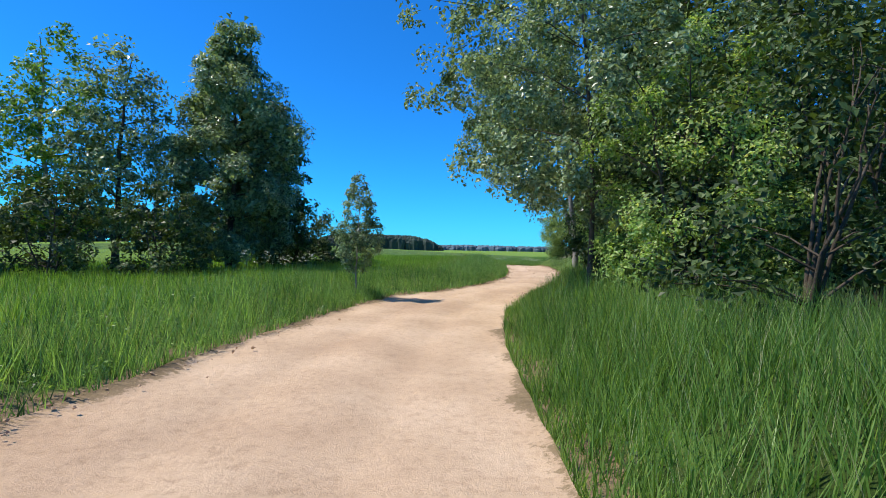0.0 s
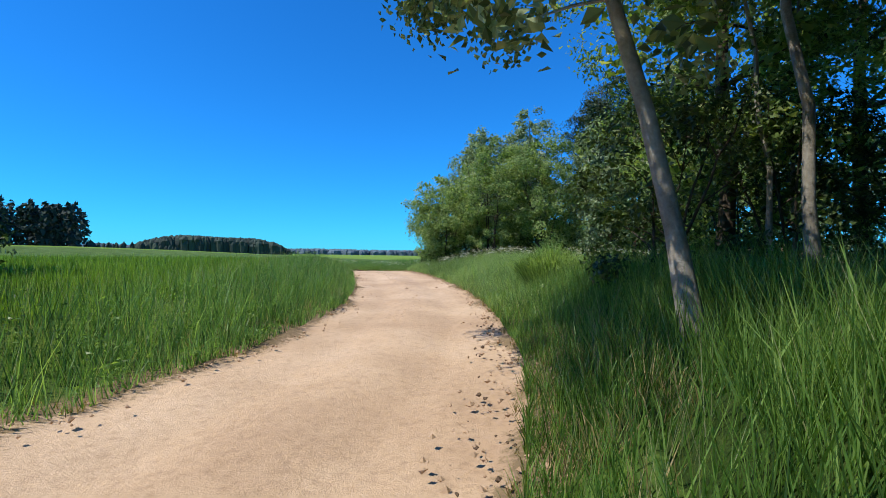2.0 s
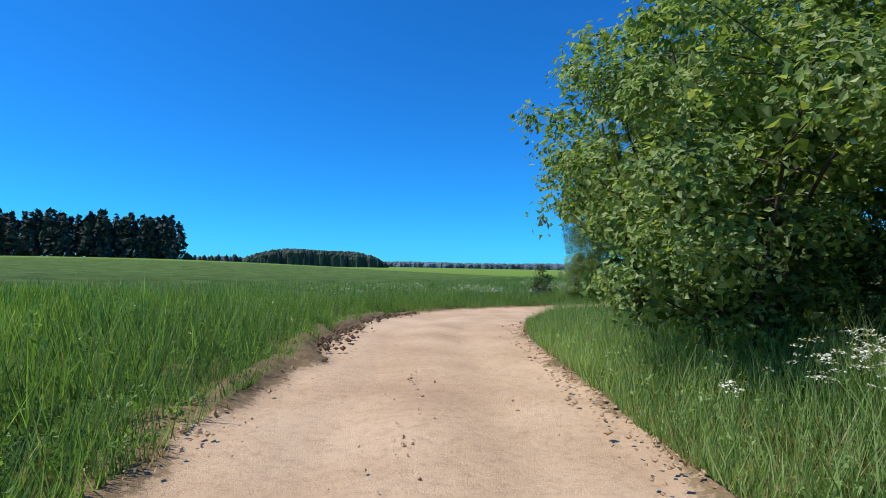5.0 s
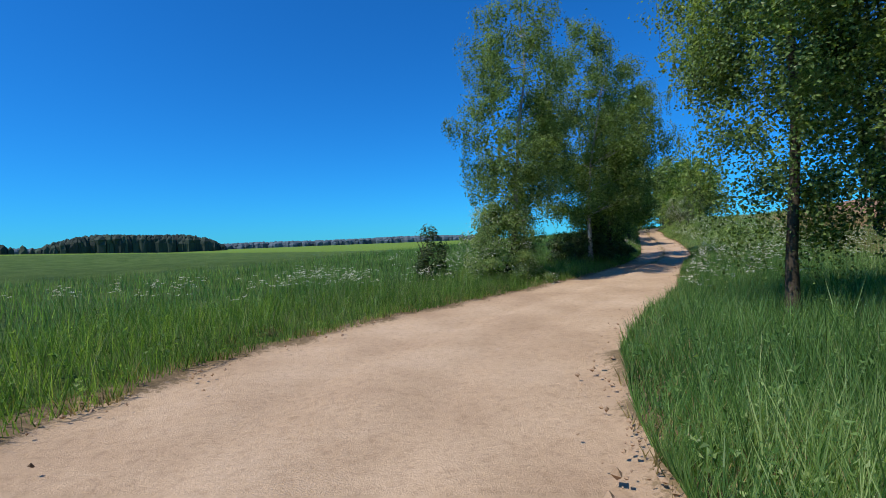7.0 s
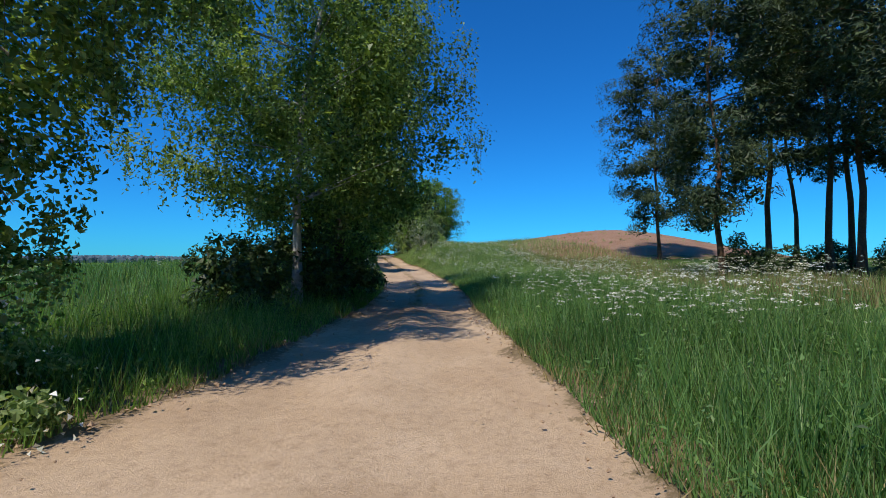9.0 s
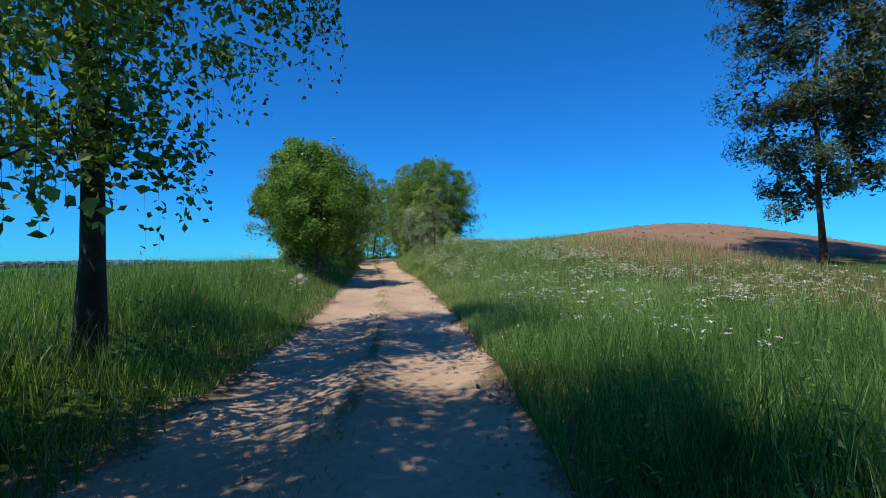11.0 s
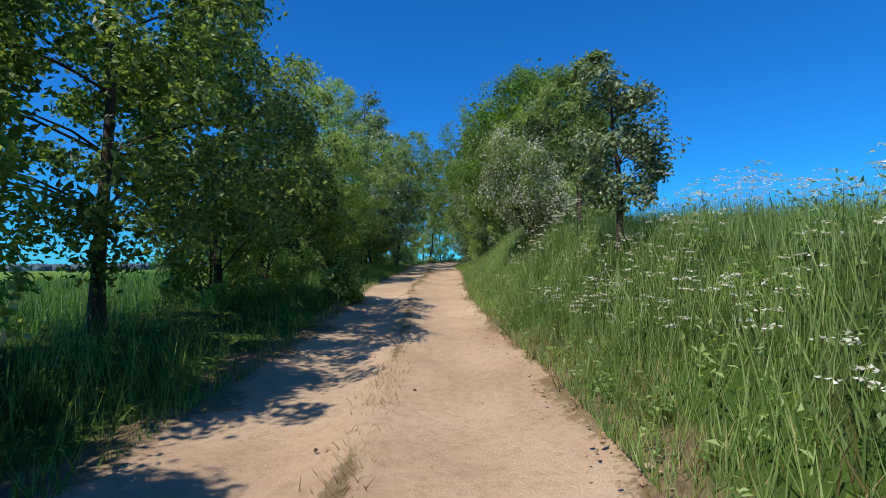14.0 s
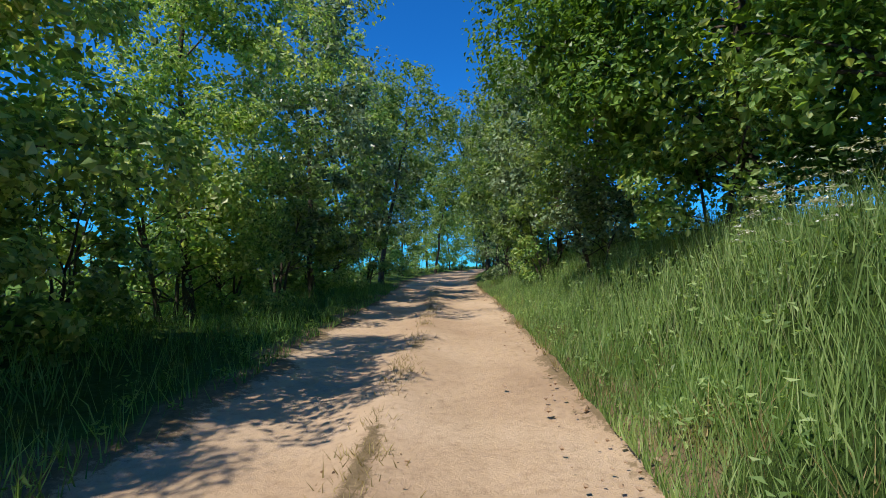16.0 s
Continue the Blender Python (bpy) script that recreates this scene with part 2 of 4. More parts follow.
def to_line(x, y):
    """Run and signed distance to the right for places x, y."""
    x, y = np.asarray(x, float).ravel(), np.asarray(y, float).ravel()
    s, d = np.empty_like(x), np.empty_like(x)
    for k in range(0, len(x), 20000):
        px, py = x[k:k + 20000, None], y[k:k + 20000, None]
        i = np.argmin((px - LINE[None, :, 0]) ** 2 + (py - LINE[None, :, 1]) ** 2, axis=1)
        qx, qy = px[:, 0] - LINE[i, 0], py[:, 0] - LINE[i, 1]
        s[k:k + 20000] = RUN[i] + qx * tangent[i, 0] + qy * tangent[i, 1]
        side = qx * tangent[i, 1] - qy * tangent[i, 0]
        d[k:k + 20000] = np.sign(side) * np.hypot(qx, qy)
    return s, d


def left_edge(s):
    return np.interp(s, [-20, 5, 12, 18, 21, 25, 30, 43, 50, 58, 65, 70, 74, 79, 86, 100, 131, 150],
                     [-3.7, -3.9, -4.3, -4.6, -3.4, -2.5, -2.0, -2.0, -2.4, -4.0, -4.9, -4.2, -3.5, -2.7, -2.3, -2.4, -2.35, -2.3])


def right_edge(s):
    return np.interp(s, [-20, 6, 14, 20, 24, 30, 43, 51, 60, 66, 70, 75, 80, 86, 100, 121, 131, 141, 150],
                     [0.9, 0.85, 0.25, 0.35, 1.1, 1.5, 1.9, 1.7, 1.0, 0.8, 1.1, 1.4, 1.05, 0.7, 1.05, 1.3, 1.05, 1.6, 1.9])


def smooth01(a, b, v):
    u = np.clip((np.asarray(v, float) - a) / (b - a), 0, 1)
    return u * u * (3 - 2 * u)


def swell(x, y):
    """The wide fields round the road."""
    f = -0.2 + 5.6 * np.exp(-((x + 110) ** 2 + (y - 250) ** 2) / (2 * 95 ** 2))
    f = f + 5.2 * np.exp(-((((x - 86) / 21) ** 2 + ((y - 96.5) / 16) ** 2) / 2) ** 1.25)
    f = f - 2.6 * smooth01(40, 200, y - 0.9 * x + 10) * smooth01(60, 140, y)
    return f


def lie(s, d, x, y):
    """Height of the ground off the road."""
    r = np.interp(s, RUN, LINE[:, 2])
    right = np.interp(s, [-10, 0, 25, 33, 46, 52, 60, 90, 99, 105, 112, 118, 126, 132, 140, 160], [0.6, 0.6, 0.9, 0.6, 0.7, 0.55, 0.1, 0.15, 0.15, 0.25, 0.75, 1.5, 1.95, 1.8, 1.7, 1.6])
    left = np.interp(s, [-10, 0, 25, 40, 48, 55, 62, 80, 95, 106, 116, 140], [0.35, 0.45, 0.35, 0.3, 0.5, 0.45, 0.1, 0.05, 0.6, 0.9, 0.4, 0.2])
    hr = right * smooth01(0.2, np.interp(s, [26, 34, 60, 90, 108, 116, 135, 150], [2.0, 4.2, 4.5, 5.5, 5.0, 2.3, 2.3, 3.5]), d - right_edge(s))
    hl = left * smooth01(0.2, 2.5, left_edge(s) - d)
    near = r + 0.08 + np.where(d > 0, hr, hl)
    far = smooth01(9, np.interp(s, [70, 90, 130], [48, 34, 34]), np.abs(d))
    bumps = 0.05 * np.sin(1.7 * x + 0.6 * y) * np.sin(1.3 * y - 0.4 * x) + 0.03 * np.sin(3.9 * x) * np.sin(4.3 * y)
    return near * (1 - far) + swell(x, y) * far + bumps


def ground_z(x, y):
    s, d = to_line([x], [y])
    return float(lie(s, d, np.array([x]), np.array([y]))[0])


# ---------------------------------------------------------------- mesh helpers


def raw_mesh(name, verts, faces, materials, smooth=False, which=None):
    """A mesh from arrays: verts n x 3, faces m x k."""
    me = bpy.data.meshes.new(name)
    verts, faces = np.asarray(verts, np.float32), np.asarray(faces, np.int32)
    n, k = faces.shape
    me.vertices.add(len(verts))
    me.vertices.foreach_set("co", verts.ravel())
    me.loops.add(n * k)
    me.loops.foreach_set("vertex_index", faces.ravel())
    me.polygons.add(n)
    me.polygons.foreach_set("loop_start", np.arange(0, n * k, k, dtype=np.int32))
    for m in materials:
        me.materials.append(m)
    if which is not None:
        me.polygons.foreach_set("material_index", np.asarray(which, np.int32))
    me.polygons.foreach_set("use_smooth", np.full(n, smooth))
    me.update(calc_edges=True)
    return me


def part(name, me, parent, label=""):
    ob = new(name, me)
    ob.parent = parent
    return tagged(ob, label) if label else ob


def tube(line, radii, sides=7):
    """Vertices and quads of a tapered tube along a line."""
    line, radii = np.asarray(line, float), np.asarray(radii, float)
    t = np.gradient(line, axis=0)
    t /= np.linalg.norm(t, axis=1)[:, None] + 1e-9
    a = np.cross(t, np.array([0.31, 0.95, 0.05]))
    a /= np.linalg.norm(a, axis=1)[:, None] + 1e-9
    b = np.cross(t, a)
    ang = np.arange(sides) * 2 * math.pi / sides
    v = line[:, None, :] + radii[:, None, None] * (np.cos(ang)[None, :, None] * a[:, None, :] + np.sin(ang)[None, :, None] * b[:, None, :])
    n = len(line)
    i = np.arange(n - 1)[:, None] * sides + np.arange(sides)[None, :]
    j = np.arange(n - 1)[:, None] * sides + (np.arange(sides)[None, :] + 1) % sides
    f = np.stack([i, j, j + sides, i + sides], -1).reshape(-1, 4)
    return v.reshape(-1, 3), f


def gather(pieces):
    v, f, base = [], [], 0
    for pv, pf in pieces:
        v.append(pv)
        f.append(pf + base)
        base += len(pv)
    return np.vstack(v), np.vstack(f)


def leaves(rng, centres, outward, length, width, up=0.5, kite=False):
    """One small pointed leaf at each centre, turned its own way."""
    n = len(centres)
    nrm = outward * 0.8 + rng.normal(0, 0.55, (n, 3)) + np.array([0, 0, up])
    nrm /= np.linalg.norm(nrm, axis=1)[:, None] + 1e-9
    a = np.cross(nrm, rng.normal(0, 1, (n, 3)))
    a /= np.linalg.norm(a, axis=1)[:, None] + 1e-9
    b = np.cross(nrm, a)
    size = rng.uniform(0.65, 1.3, n)[:, None]
    l, w = a * length / 2 * size, b * width / 2 * size
    fold = nrm * width * 0.22 * size
    if kite:                      # a folded leaf with two halves
        v = np.stack([centres - l, centres + w + fold, centres + l, centres - w + fold], 1).reshape(-1, 3)
        k = np.arange(n)[:, None] * 4
        return v, np.concatenate([k + np.array([0, 1, 2]), k + np.array([0, 2, 3])])
    v = np.stack([centres - l + fold, centres + w + 0.25 * l, centres - w * rng.uniform(0.2, 1.0, n)[:, None] + l], 1).reshape(-1, 3)
    return v, np.arange(n * 3).reshape(-1, 3)


PROFILES = {
    "round": lambda u: np.sqrt(np.clip(1 - (2 * u - 0.92) ** 2 / 1.1, 0.02, 1)),
    "egg": lambda u: np.clip(np.sin(math.pi * np.clip(u, 0, 1) ** 0.75) ** 0.7, 0.12, 1),
    "column": lambda u: np.clip(1.05 * np.minimum(1, (1.12 - u) * 1.8) * (0.65 + 0.35 * np.minimum(1, u * 4)), 0.08, 1),
    "cone": lambda u: np.clip((1.04 - u) ** 0.75 * (0.55 + 0.45 * np.minimum(1, u * 5)), 0.06, 1),
    "bush": lambda u: np.clip((1 - u ** 2.6) ** 0.6, 0.1, 1),
    "flat": lambda u: np.clip(np.sin(math.pi * (0.12 + 0.8 * np.clip(u, 0, 1))) ** 0.5, 0.1, 1),
}


def tree(name, label, category, x, y, h, r, leaf, bark, seed, base=0.25, shape="egg", count=9000, size=0.17, lean=(0.0, 0.0),
         stems=1, trunk=None, droop=0.0, clumps=None, clump_size=0.5, group="", blossom=0, narrow=0.7, wood=22, fill=26, fill_size=0.4, rough=1.0, kite=False, slim=1.0):
    """A tree or bush: trunk or stems with limbs, and a crown of separate leaves in clumps."""
    rng = np.random.default_rng(seed)
    count, size, fill = int(count * (0.52 if kite else 0.7)), size * 1.1, int(fill * (0.6 if kite else 0.9))
    z0 = ground_z(x, y) - 0.08
    root = tagged(new(name), label, category, group)
    root.location = (x, y, z0)
    trunk = trunk or 0.012 * h + 0.02
    pieces, spines = [], []
    for k in range(stems):
        swing = rng.uniform(0, 2 * math.pi)
        off = 0 if stems == 1 else 0.12 * r
        go = 0 if stems == 1 else 0.55 * r
        u = np.linspace(0, 1, 10)
        wig = np.cumsum(rng.normal(0, 0.012 * h, (10, 2)), 0) * (u[:, None] ** 0.5)
        line = np.zeros((10, 3))
        line[:, 0] = off * math.cos(swing) + go * math.cos(swing) * u ** 1.3 + lean[0] * u ** 1.4 + wig[:, 0]
        line[:, 1] = off * math.sin(swing) + go * math.sin(swing) * u ** 1.3 + lean[1] * u ** 1.4 + wig[:, 1]
        line[:, 2] = u * h * (0.93 if stems == 1 else rng.uniform(0.65, 0.9))
        rad = trunk / (stems ** 0.5) * (1 - 0.92 * u) + 0.006
        rad[0] *= 1.35
        pieces.append(tube(line, rad, 9 if stems == 1 else 6))
        spines.append(line)
    n_cl = clumps or int(np.clip(7 * h * r ** 0.7, 40, 190))
    u = rng.uniform(0, 1, n_cl * 3)
    keep = rng.uniform(0, 1, n_cl * 3) < PROFILES[shape](u) ** 1.3
    u = u[keep][:n_cl]
    n_cl = len(u)
    th = rng.uniform(0, 2 * math.pi, n_cl)
    ph = rng.uniform(0, 6, 3)
    lump = 1 + rough * (0.20 * np.sin(2 * th + ph[0] + 5 * u) + 0.15 * np.sin(3 * th + ph[1] - 7 * u) + rng.normal(0, 0.08, n_cl))
    rr = PROFILES[shape](u) * r * lump * np.sqrt(rng.uniform(0.16, 1.0, n_cl))
    zz = h * (base + (1 - base) * u)
    f = zz / h
    cx = lean[0] * f ** 1.4 + rr * np.cos(th)
    cy = lean[1] * f ** 1.4 + rr * np.sin(th)
    cl = np.stack([cx, cy, zz], 1)
    # limbs reach out to the clumps
    for i in rng.permutation(n_cl)[:wood]:
        sp = spines[int(rng.integers(len(spines)))]
        k = int(np.clip(np.searchsorted(sp[:, 2], cl[i, 2] - (0.35 + 0.25 * rng.uniform()) * rr[i] - 0.2), 1, 8))
        p0, p2 = sp[k], cl[i]
        p1 = (p0 + p2) / 2 + np.array([0, 0, (0.12 - droop * 0.2) * np.linalg.norm(p2 - p0)]) + rng.normal(0, 0.08, 3)
        uu = np.linspace(0, 1, 4)[:, None]
        line = (1 - uu) ** 2 * p0 + 2 * uu * (1 - uu) * p1 + uu ** 2 * p2
        w0 = max(0.012, trunk * 0.42 * (1 - 0.75 * k / 9))
        pieces.append(tube(line, np.linspace(w0, 0.006, 4), 3))
    cs = clump_size * rng.uniform(0.6, 1.35, n_cl)
    if droop:                     # thin twigs hang from the clumps
        per = 7
        si = np.repeat(np.arange(n_cl), per)
        sa = rng.uniform(0, 2 * math.pi, len(si))
        sq = cs[si] * np.sqrt(rng.uniform(0.05, 1, len(si)))
        top = cl[si] + np.stack([sq * np.cos(sa), sq * np.sin(sa), 0.1 * cs[si]], 1)
        hang = np.minimum(droop * rng.uniform(0.7, 2.6, len(si)), np.maximum(0.1, top[:, 2] - 0.5))
        tip = top - np.stack([0.05 * np.cos(sa), 0.05 * np.sin(sa), hang], 1)
        w = np.stack([-np.sin(sa), np.cos(sa), 0 * sa], 1) * 0.0024
        tv = np.stack([top - w, top + w, tip + 0.4 * w, tip - 0.4 * w], 1).reshape(-1, 3)
        tagged(part("twig_spray", raw_mesh("twig_spray", tv, np.arange(len(tv)).reshape(-1, 4), [BARK_DARK]), root), "thin dark hanging twigs", kind="stuff")
    v, q = gather(pieces)
    part("trunk", raw_mesh("trunk", v, q, [bark], True), root)
    # leaves
    weight = rng.uniform(0.5, 1.5, n_cl)
    idx = rng.choice(n_cl, count, p=weight / weight.sum())
    hub = np.stack([lean[0] * f ** 1.4, lean[1] * f ** 1.4, zz * 0.8 + h * 0.08], 1)
    from_hub = cl - hub
    from_hub /= np.linalg.norm(from_hub, axis=1)[:, None] + 1e-9
    unit = rng.normal(0, 0.75, (count, 3)) + 0.55 * from_hub[idx] + np.array([0, 0, 0.25])
    unit /= np.linalg.norm(unit, axis=1)[:, None] + 1e-9
    reach = rng.uniform(0.5, 1.15, count) * rng.uniform(0.85, 1.15, count)
    jit = unit * (reach * cs[idx])[:, None] * np.array([narrow * 1.3, narrow * 1.3, 0.8])
    p = cl[idx] + jit
    if droop:
        on = rng.uniform(0, 1, count) < 0.6
        k = idx * per + rng.integers(0, per, count)
        p[on] = (top[k] + (tip[k] - top[k]) * rng.uniform(0, 1.04, count)[:, None] + rng.normal(0, 0.05, (count, 3)))[on]
    p[:, 2] = np.maximum(p[:, 2], 0.1)
    out = p - np.stack([lean[0] * f[idx] ** 1.4, lean[1] * f[idx] ** 1.4, zz[idx] * 0.75 + h * 0.12], 1)
    out /= np.linalg.norm(out, axis=1)[:, None] + 1e-9
    out = 0.45 * out + 0.75 * unit
    lv, lf = leaves(rng, p, out, size, size * slim * (0.62 if kite else 0.72), kite=kite)
    # denser growth inside the clumps
    fi = np.repeat(np.arange(n_cl), fill)
    axis = np.stack([lean[0] * f[fi] ** 1.4, lean[1] * f[fi] ** 1.4, zz[fi]], 1)
    pf = axis + (cl[fi] - axis) * 0.78 + rng.normal(0, 1, (len(fi), 3)) * cs[fi][:, None] * 0.42
    pf[:, 2] = np.maximum(pf[:, 2] - droop * 0.5, 0.25)
    iv, jf = leaves(rng, pf, np.zeros((len(fi), 3)), 1.2 * clump_size * fill_size, clump_size * fill_size * (0.85 if kite else 1.0), kite=kite)
    lv, lf = gather([(lv, lf), (iv, jf)])
    part("crown", raw_mesh("crown", lv, lf, [leaf]), root)
    if blossom:
        pick = rng.choice(n_cl, max(8, int(n_cl * 0.6)), replace=False)
        ib = rng.choice(pick, blossom)
        pb = cl[ib] + rng.normal(0, 1, (blossom, 3)) * cs[ib][:, None] * 0.62
        ob = pb - np.array([0, 0, h * 0.5])
        ob /= np.linalg.norm(ob, axis=1)[:, None]
        pb = pb + ob * 0.12
        bv, bf = leaves(rng, pb, ob, 0.05, 0.046)
        part("blossom", raw_mesh("blossom", bv, bf, [BLOSSOM]), root, "clusters of small white flowers")
    return root


def pine(x, y, h, r, seed, base=0.5, label="tall Scots pine with bare trunk and dark high crown", thick=1.0):
    return tree("pine_tree", label, "tree", x, y, h, r, NEEDLE, BARK_PINE, seed, base=base, shape="flat", count=int(24000 * thick), size=0.24,
                trunk=0.0085 * h, clumps=int(84 * thick), clump_size=0.7, group="pine grove", wood=36, narrow=1.0, fill=45, fill_size=0.36, slim=0.36)


# ---------------------------------------------------------------- ground and road
def spread(lo, hi, fine_step, far):
    a = list(np.arange(lo, hi + 0.01, fine_step))
    up, down, st = hi, lo, fine_step
    while up < far:
        st *= 1.35
        up += st
        down -= st
        a.append(up)
        a.insert(0, down)
    return np.array(a)


gx, gy = spread(-40, 120, 1.1, 4200), spread(-30, 165, 1.1, 4200)
GX, GY = np.meshgrid(gx, gy)
fx, fy = GX.ravel(), GY.ravel()
gs, gd = to_line(fx, fy)
inside = (gd > left_edge(gs) - 0.8) & (gd < right_edge(gs) + 0.8) & (gs > -39) & (gs < 260)
gz = lie(gs, gd, fx, fy) - 0.28 * inside
nx, ny = len(gx), len(gy)
ii = (np.arange(ny - 1)[:, None] * nx + np.arange(nx - 1)[None, :]).ravel()
quads = np.stack([ii, ii + 1, ii + nx + 1, ii + nx], 1)
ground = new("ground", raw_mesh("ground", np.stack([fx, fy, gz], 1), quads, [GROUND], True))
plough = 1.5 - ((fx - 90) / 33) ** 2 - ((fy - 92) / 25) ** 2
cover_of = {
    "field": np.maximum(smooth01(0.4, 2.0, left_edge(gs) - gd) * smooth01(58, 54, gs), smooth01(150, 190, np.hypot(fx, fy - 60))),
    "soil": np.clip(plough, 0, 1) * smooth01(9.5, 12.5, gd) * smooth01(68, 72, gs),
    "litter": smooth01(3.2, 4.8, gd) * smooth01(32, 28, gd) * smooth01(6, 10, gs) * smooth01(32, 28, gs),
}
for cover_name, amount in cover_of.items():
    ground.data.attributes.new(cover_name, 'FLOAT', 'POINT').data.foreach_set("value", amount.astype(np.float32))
tagged(ground, "green fields, meadow and a reddish ploughed rise", "ground", kind="structure")


def make_road():
    runs = np.arange(-38, 240, 0.38)
    u = np.linspace(0, 1, 57)
    lo, hi = left_edge(runs) - 1.3, right_edge(runs) + 1.3
    d = lo[:, None] + (hi - lo)[:, None] * u[None, :]
    s = np.repeat(runs[:, None], len(u), 1)
    x, y = at_line(s, d)
    r = np.interp(s, RUN, LINE[:, 2])
    le, re = left_edge(s), right_edge(s)
    wob = 0.22 * np.sin(1.9 * s) * np.sin(0.63 * s + 1.1) + 0.1 * np.sin(4.7 * s + d)
    e = np.maximum(le - d + wob, d - re + wob * 0.8)          # past the edge
    c = (le + re) / 2
    ridge = 0.05 * np.exp(-((d - c + 0.1) / 0.28) ** 2) * smooth01(72, 84, s) + 0.025 * np.exp(-((d - c) / 0.4) ** 2)
    rut = -0.035 * (np.exp(-((d - c - 0.85) / 0.32) ** 2) + np.exp(-((d - c + 0.85) / 0.32) ** 2))
    z = r + ridge + rut + 0.012 * np.sin(2.3 * s + 3 * d) + 0.01 * np.sin(7.1 * s - 5 * d)
    g = lie(s, d, x, y)
    k = smooth01(-0.15, 0.75, e)
    z = z * (1 - k) + g * k + 0.05 * np.exp(-((e - 0.15) / 0.2) ** 2)
    washed = smooth01(46, 50, s) * smooth01(62, 57, s) * (d < c)         # where the bank has broken away
    z = z + 0.16 * washed * np.exp(-((e - 0.15) / 0.28) ** 2)
    z = z - 0.35 * smooth01(0.95, 1.3, e)
    n, m = s.shape
    idx = (np.arange(n - 1)[:, None] * m + np.arange(m - 1)[None, :]).ravel()
    q = np.stack([idx, idx + m, idx + m + 1, idx + 1], 1)
    me = raw_mesh("road", np.stack([x.ravel(), y.ravel(), z.ravel()], 1), q[:, ::-1], [SAND], True)
    att = me.attributes.new("margin", 'FLOAT', 'POINT')
    rough_line = np.random.default_rng(7)
    knots = np.arange(-40, 245, 0.76)
    broken = np.interp(s, knots, np.clip(rough_line.uniform(0.1, 1.05, len(knots)), 0, 1))
    drift = np.interp(s, knots[::3], rough_line.normal(0, 0.06, len(knots[::3])))
    mid_strip = 0.9 * broken * np.exp(-((d - c + 0.1 + drift) / 0.12) ** 2) * smooth01(76, 92, s)
    att.data.foreach_set("value", (smooth01(-0.55, 0.45, e) + smooth01(0.25, 0.8, e) * (1 - 0.8 * washed) + 0.45 * washed * np.exp(-((e - 0.1) / 0.5) ** 2) + mid_strip).ravel().astype(np.float32))
    return tagged(new("road", me), "pale sandy dirt track with crumbly edges", "road", kind="structure")


make_road()


def tufts(name, label, rng, s, d, height, width, material, bend=0.35, cells=2, group=""):
    """Grass blades rooted at runs s and distances d."""
    n = len(s)
    x, y = at_line(s, d)
    z = lie(s, d, x, y) - 0.03
    th = rng.uniform(0, 2 * math.pi, n)
    aim = rng.uniform(0, 2 * math.pi, n)
    hh = height * rng.uniform(0.55, 1.25, n)
    w = width * rng.uniform(0.7, 1.3, n)
    wx, wy = np.cos(th) * w / 2, np.sin(th) * w / 2
    lx, ly = np.cos(aim) * hh * bend * rng.uniform(0.2, 1.2, n), np.sin(aim) * hh * bend * rng.uniform(0.2, 1.2, n)
    p = np.stack([x, y, z], 1)
    b0, b1 = p - np.stack([wx, wy, 0 * wx], 1), p + np.stack([wx, wy, 0 * wx], 1)
    tip = p + np.stack([lx, ly, hh], 1)
    if cells == 1:
        v = np.stack([b0, b1, tip], 1).reshape(-1, 3)
        f = np.arange(n * 3).reshape(-1, 3)
    else:
        m = p + np.stack([lx * 0.32, ly * 0.32, hh * 0.58], 1)
        m0, m1 = m - np.stack([wx, wy, 0 * wx], 1) * 0.8, m + np.stack([wx, wy, 0 * wx], 1) * 0.8
        v = np.stack([b0, b1, m0, m1, tip], 1).reshape(-1, 3)
        k = np.arange(n)[:, None] * 5
        f = np.concatenate([k + np.array([0, 1, 3]), k + np.array([0, 3, 2]), k + np.array([2, 3, 4])])
        keep = rng.uniform(0, 1, n) < 0.9                     # straight blades need one facet only
        f = np.concatenate([f[:n][~keep], f[n:2 * n][~keep], f[2 * n:][~keep], (k + np.array([0, 1, 4]))[keep]])
    return tagged(new(name, raw_mesh(name, v, f, [material])), label, "grass", group, "stuff")


# ---------------------------------------------------------------- verges and fields
def scatter(rng, n, s0, s1, d0, d1, power=1.0):
    """Runs and distances past the right (d > 0) or left edge."""
    s = rng.uniform(s0, s1, n)
    u = d0 + (d1 - d0) * rng.uniform(0, 1, n) ** power
    return s, u


def verge(side, name, label, n, s0, s1, d0, d1, height, width, material, seed, bend=0.35, cells=2, power=1.0, clump=0.0):
    rng = np.random.default_rng(seed)
    s, u = scatter(rng, n, s0, s1, d0, d1, power)
    if clump:
        cs, cu = scatter(rng, max(1, n // 22), s0, s1, d0, d1, power)
        i = rng.integers(0, len(cs), n)
        s, u = cs[i] + rng.normal(0, clump, n), np.maximum(d0, cu[i] + rng.normal(0, clump, n))
        height = height * rng.uniform(0.55, 1.3, len(cs))[i]          # tall and low tussocks
    d = right_edge(s) + u if side > 0 else left_edge(s) - u
    low = 0.45 + 0.55 * smooth01(0.0, 1.0, u)
    return tufts(name, label, rng, s, d, height * low, width, material, bend, cells)


verge(1, "verge_grass", "tall straw-tinted grass beside the dirt track", 57000, 29, 62, 0.05, 4.5, 0.62, 0.013, GRASS_PALE, 10, bend=0.5, clump=0.2, power=1.4)
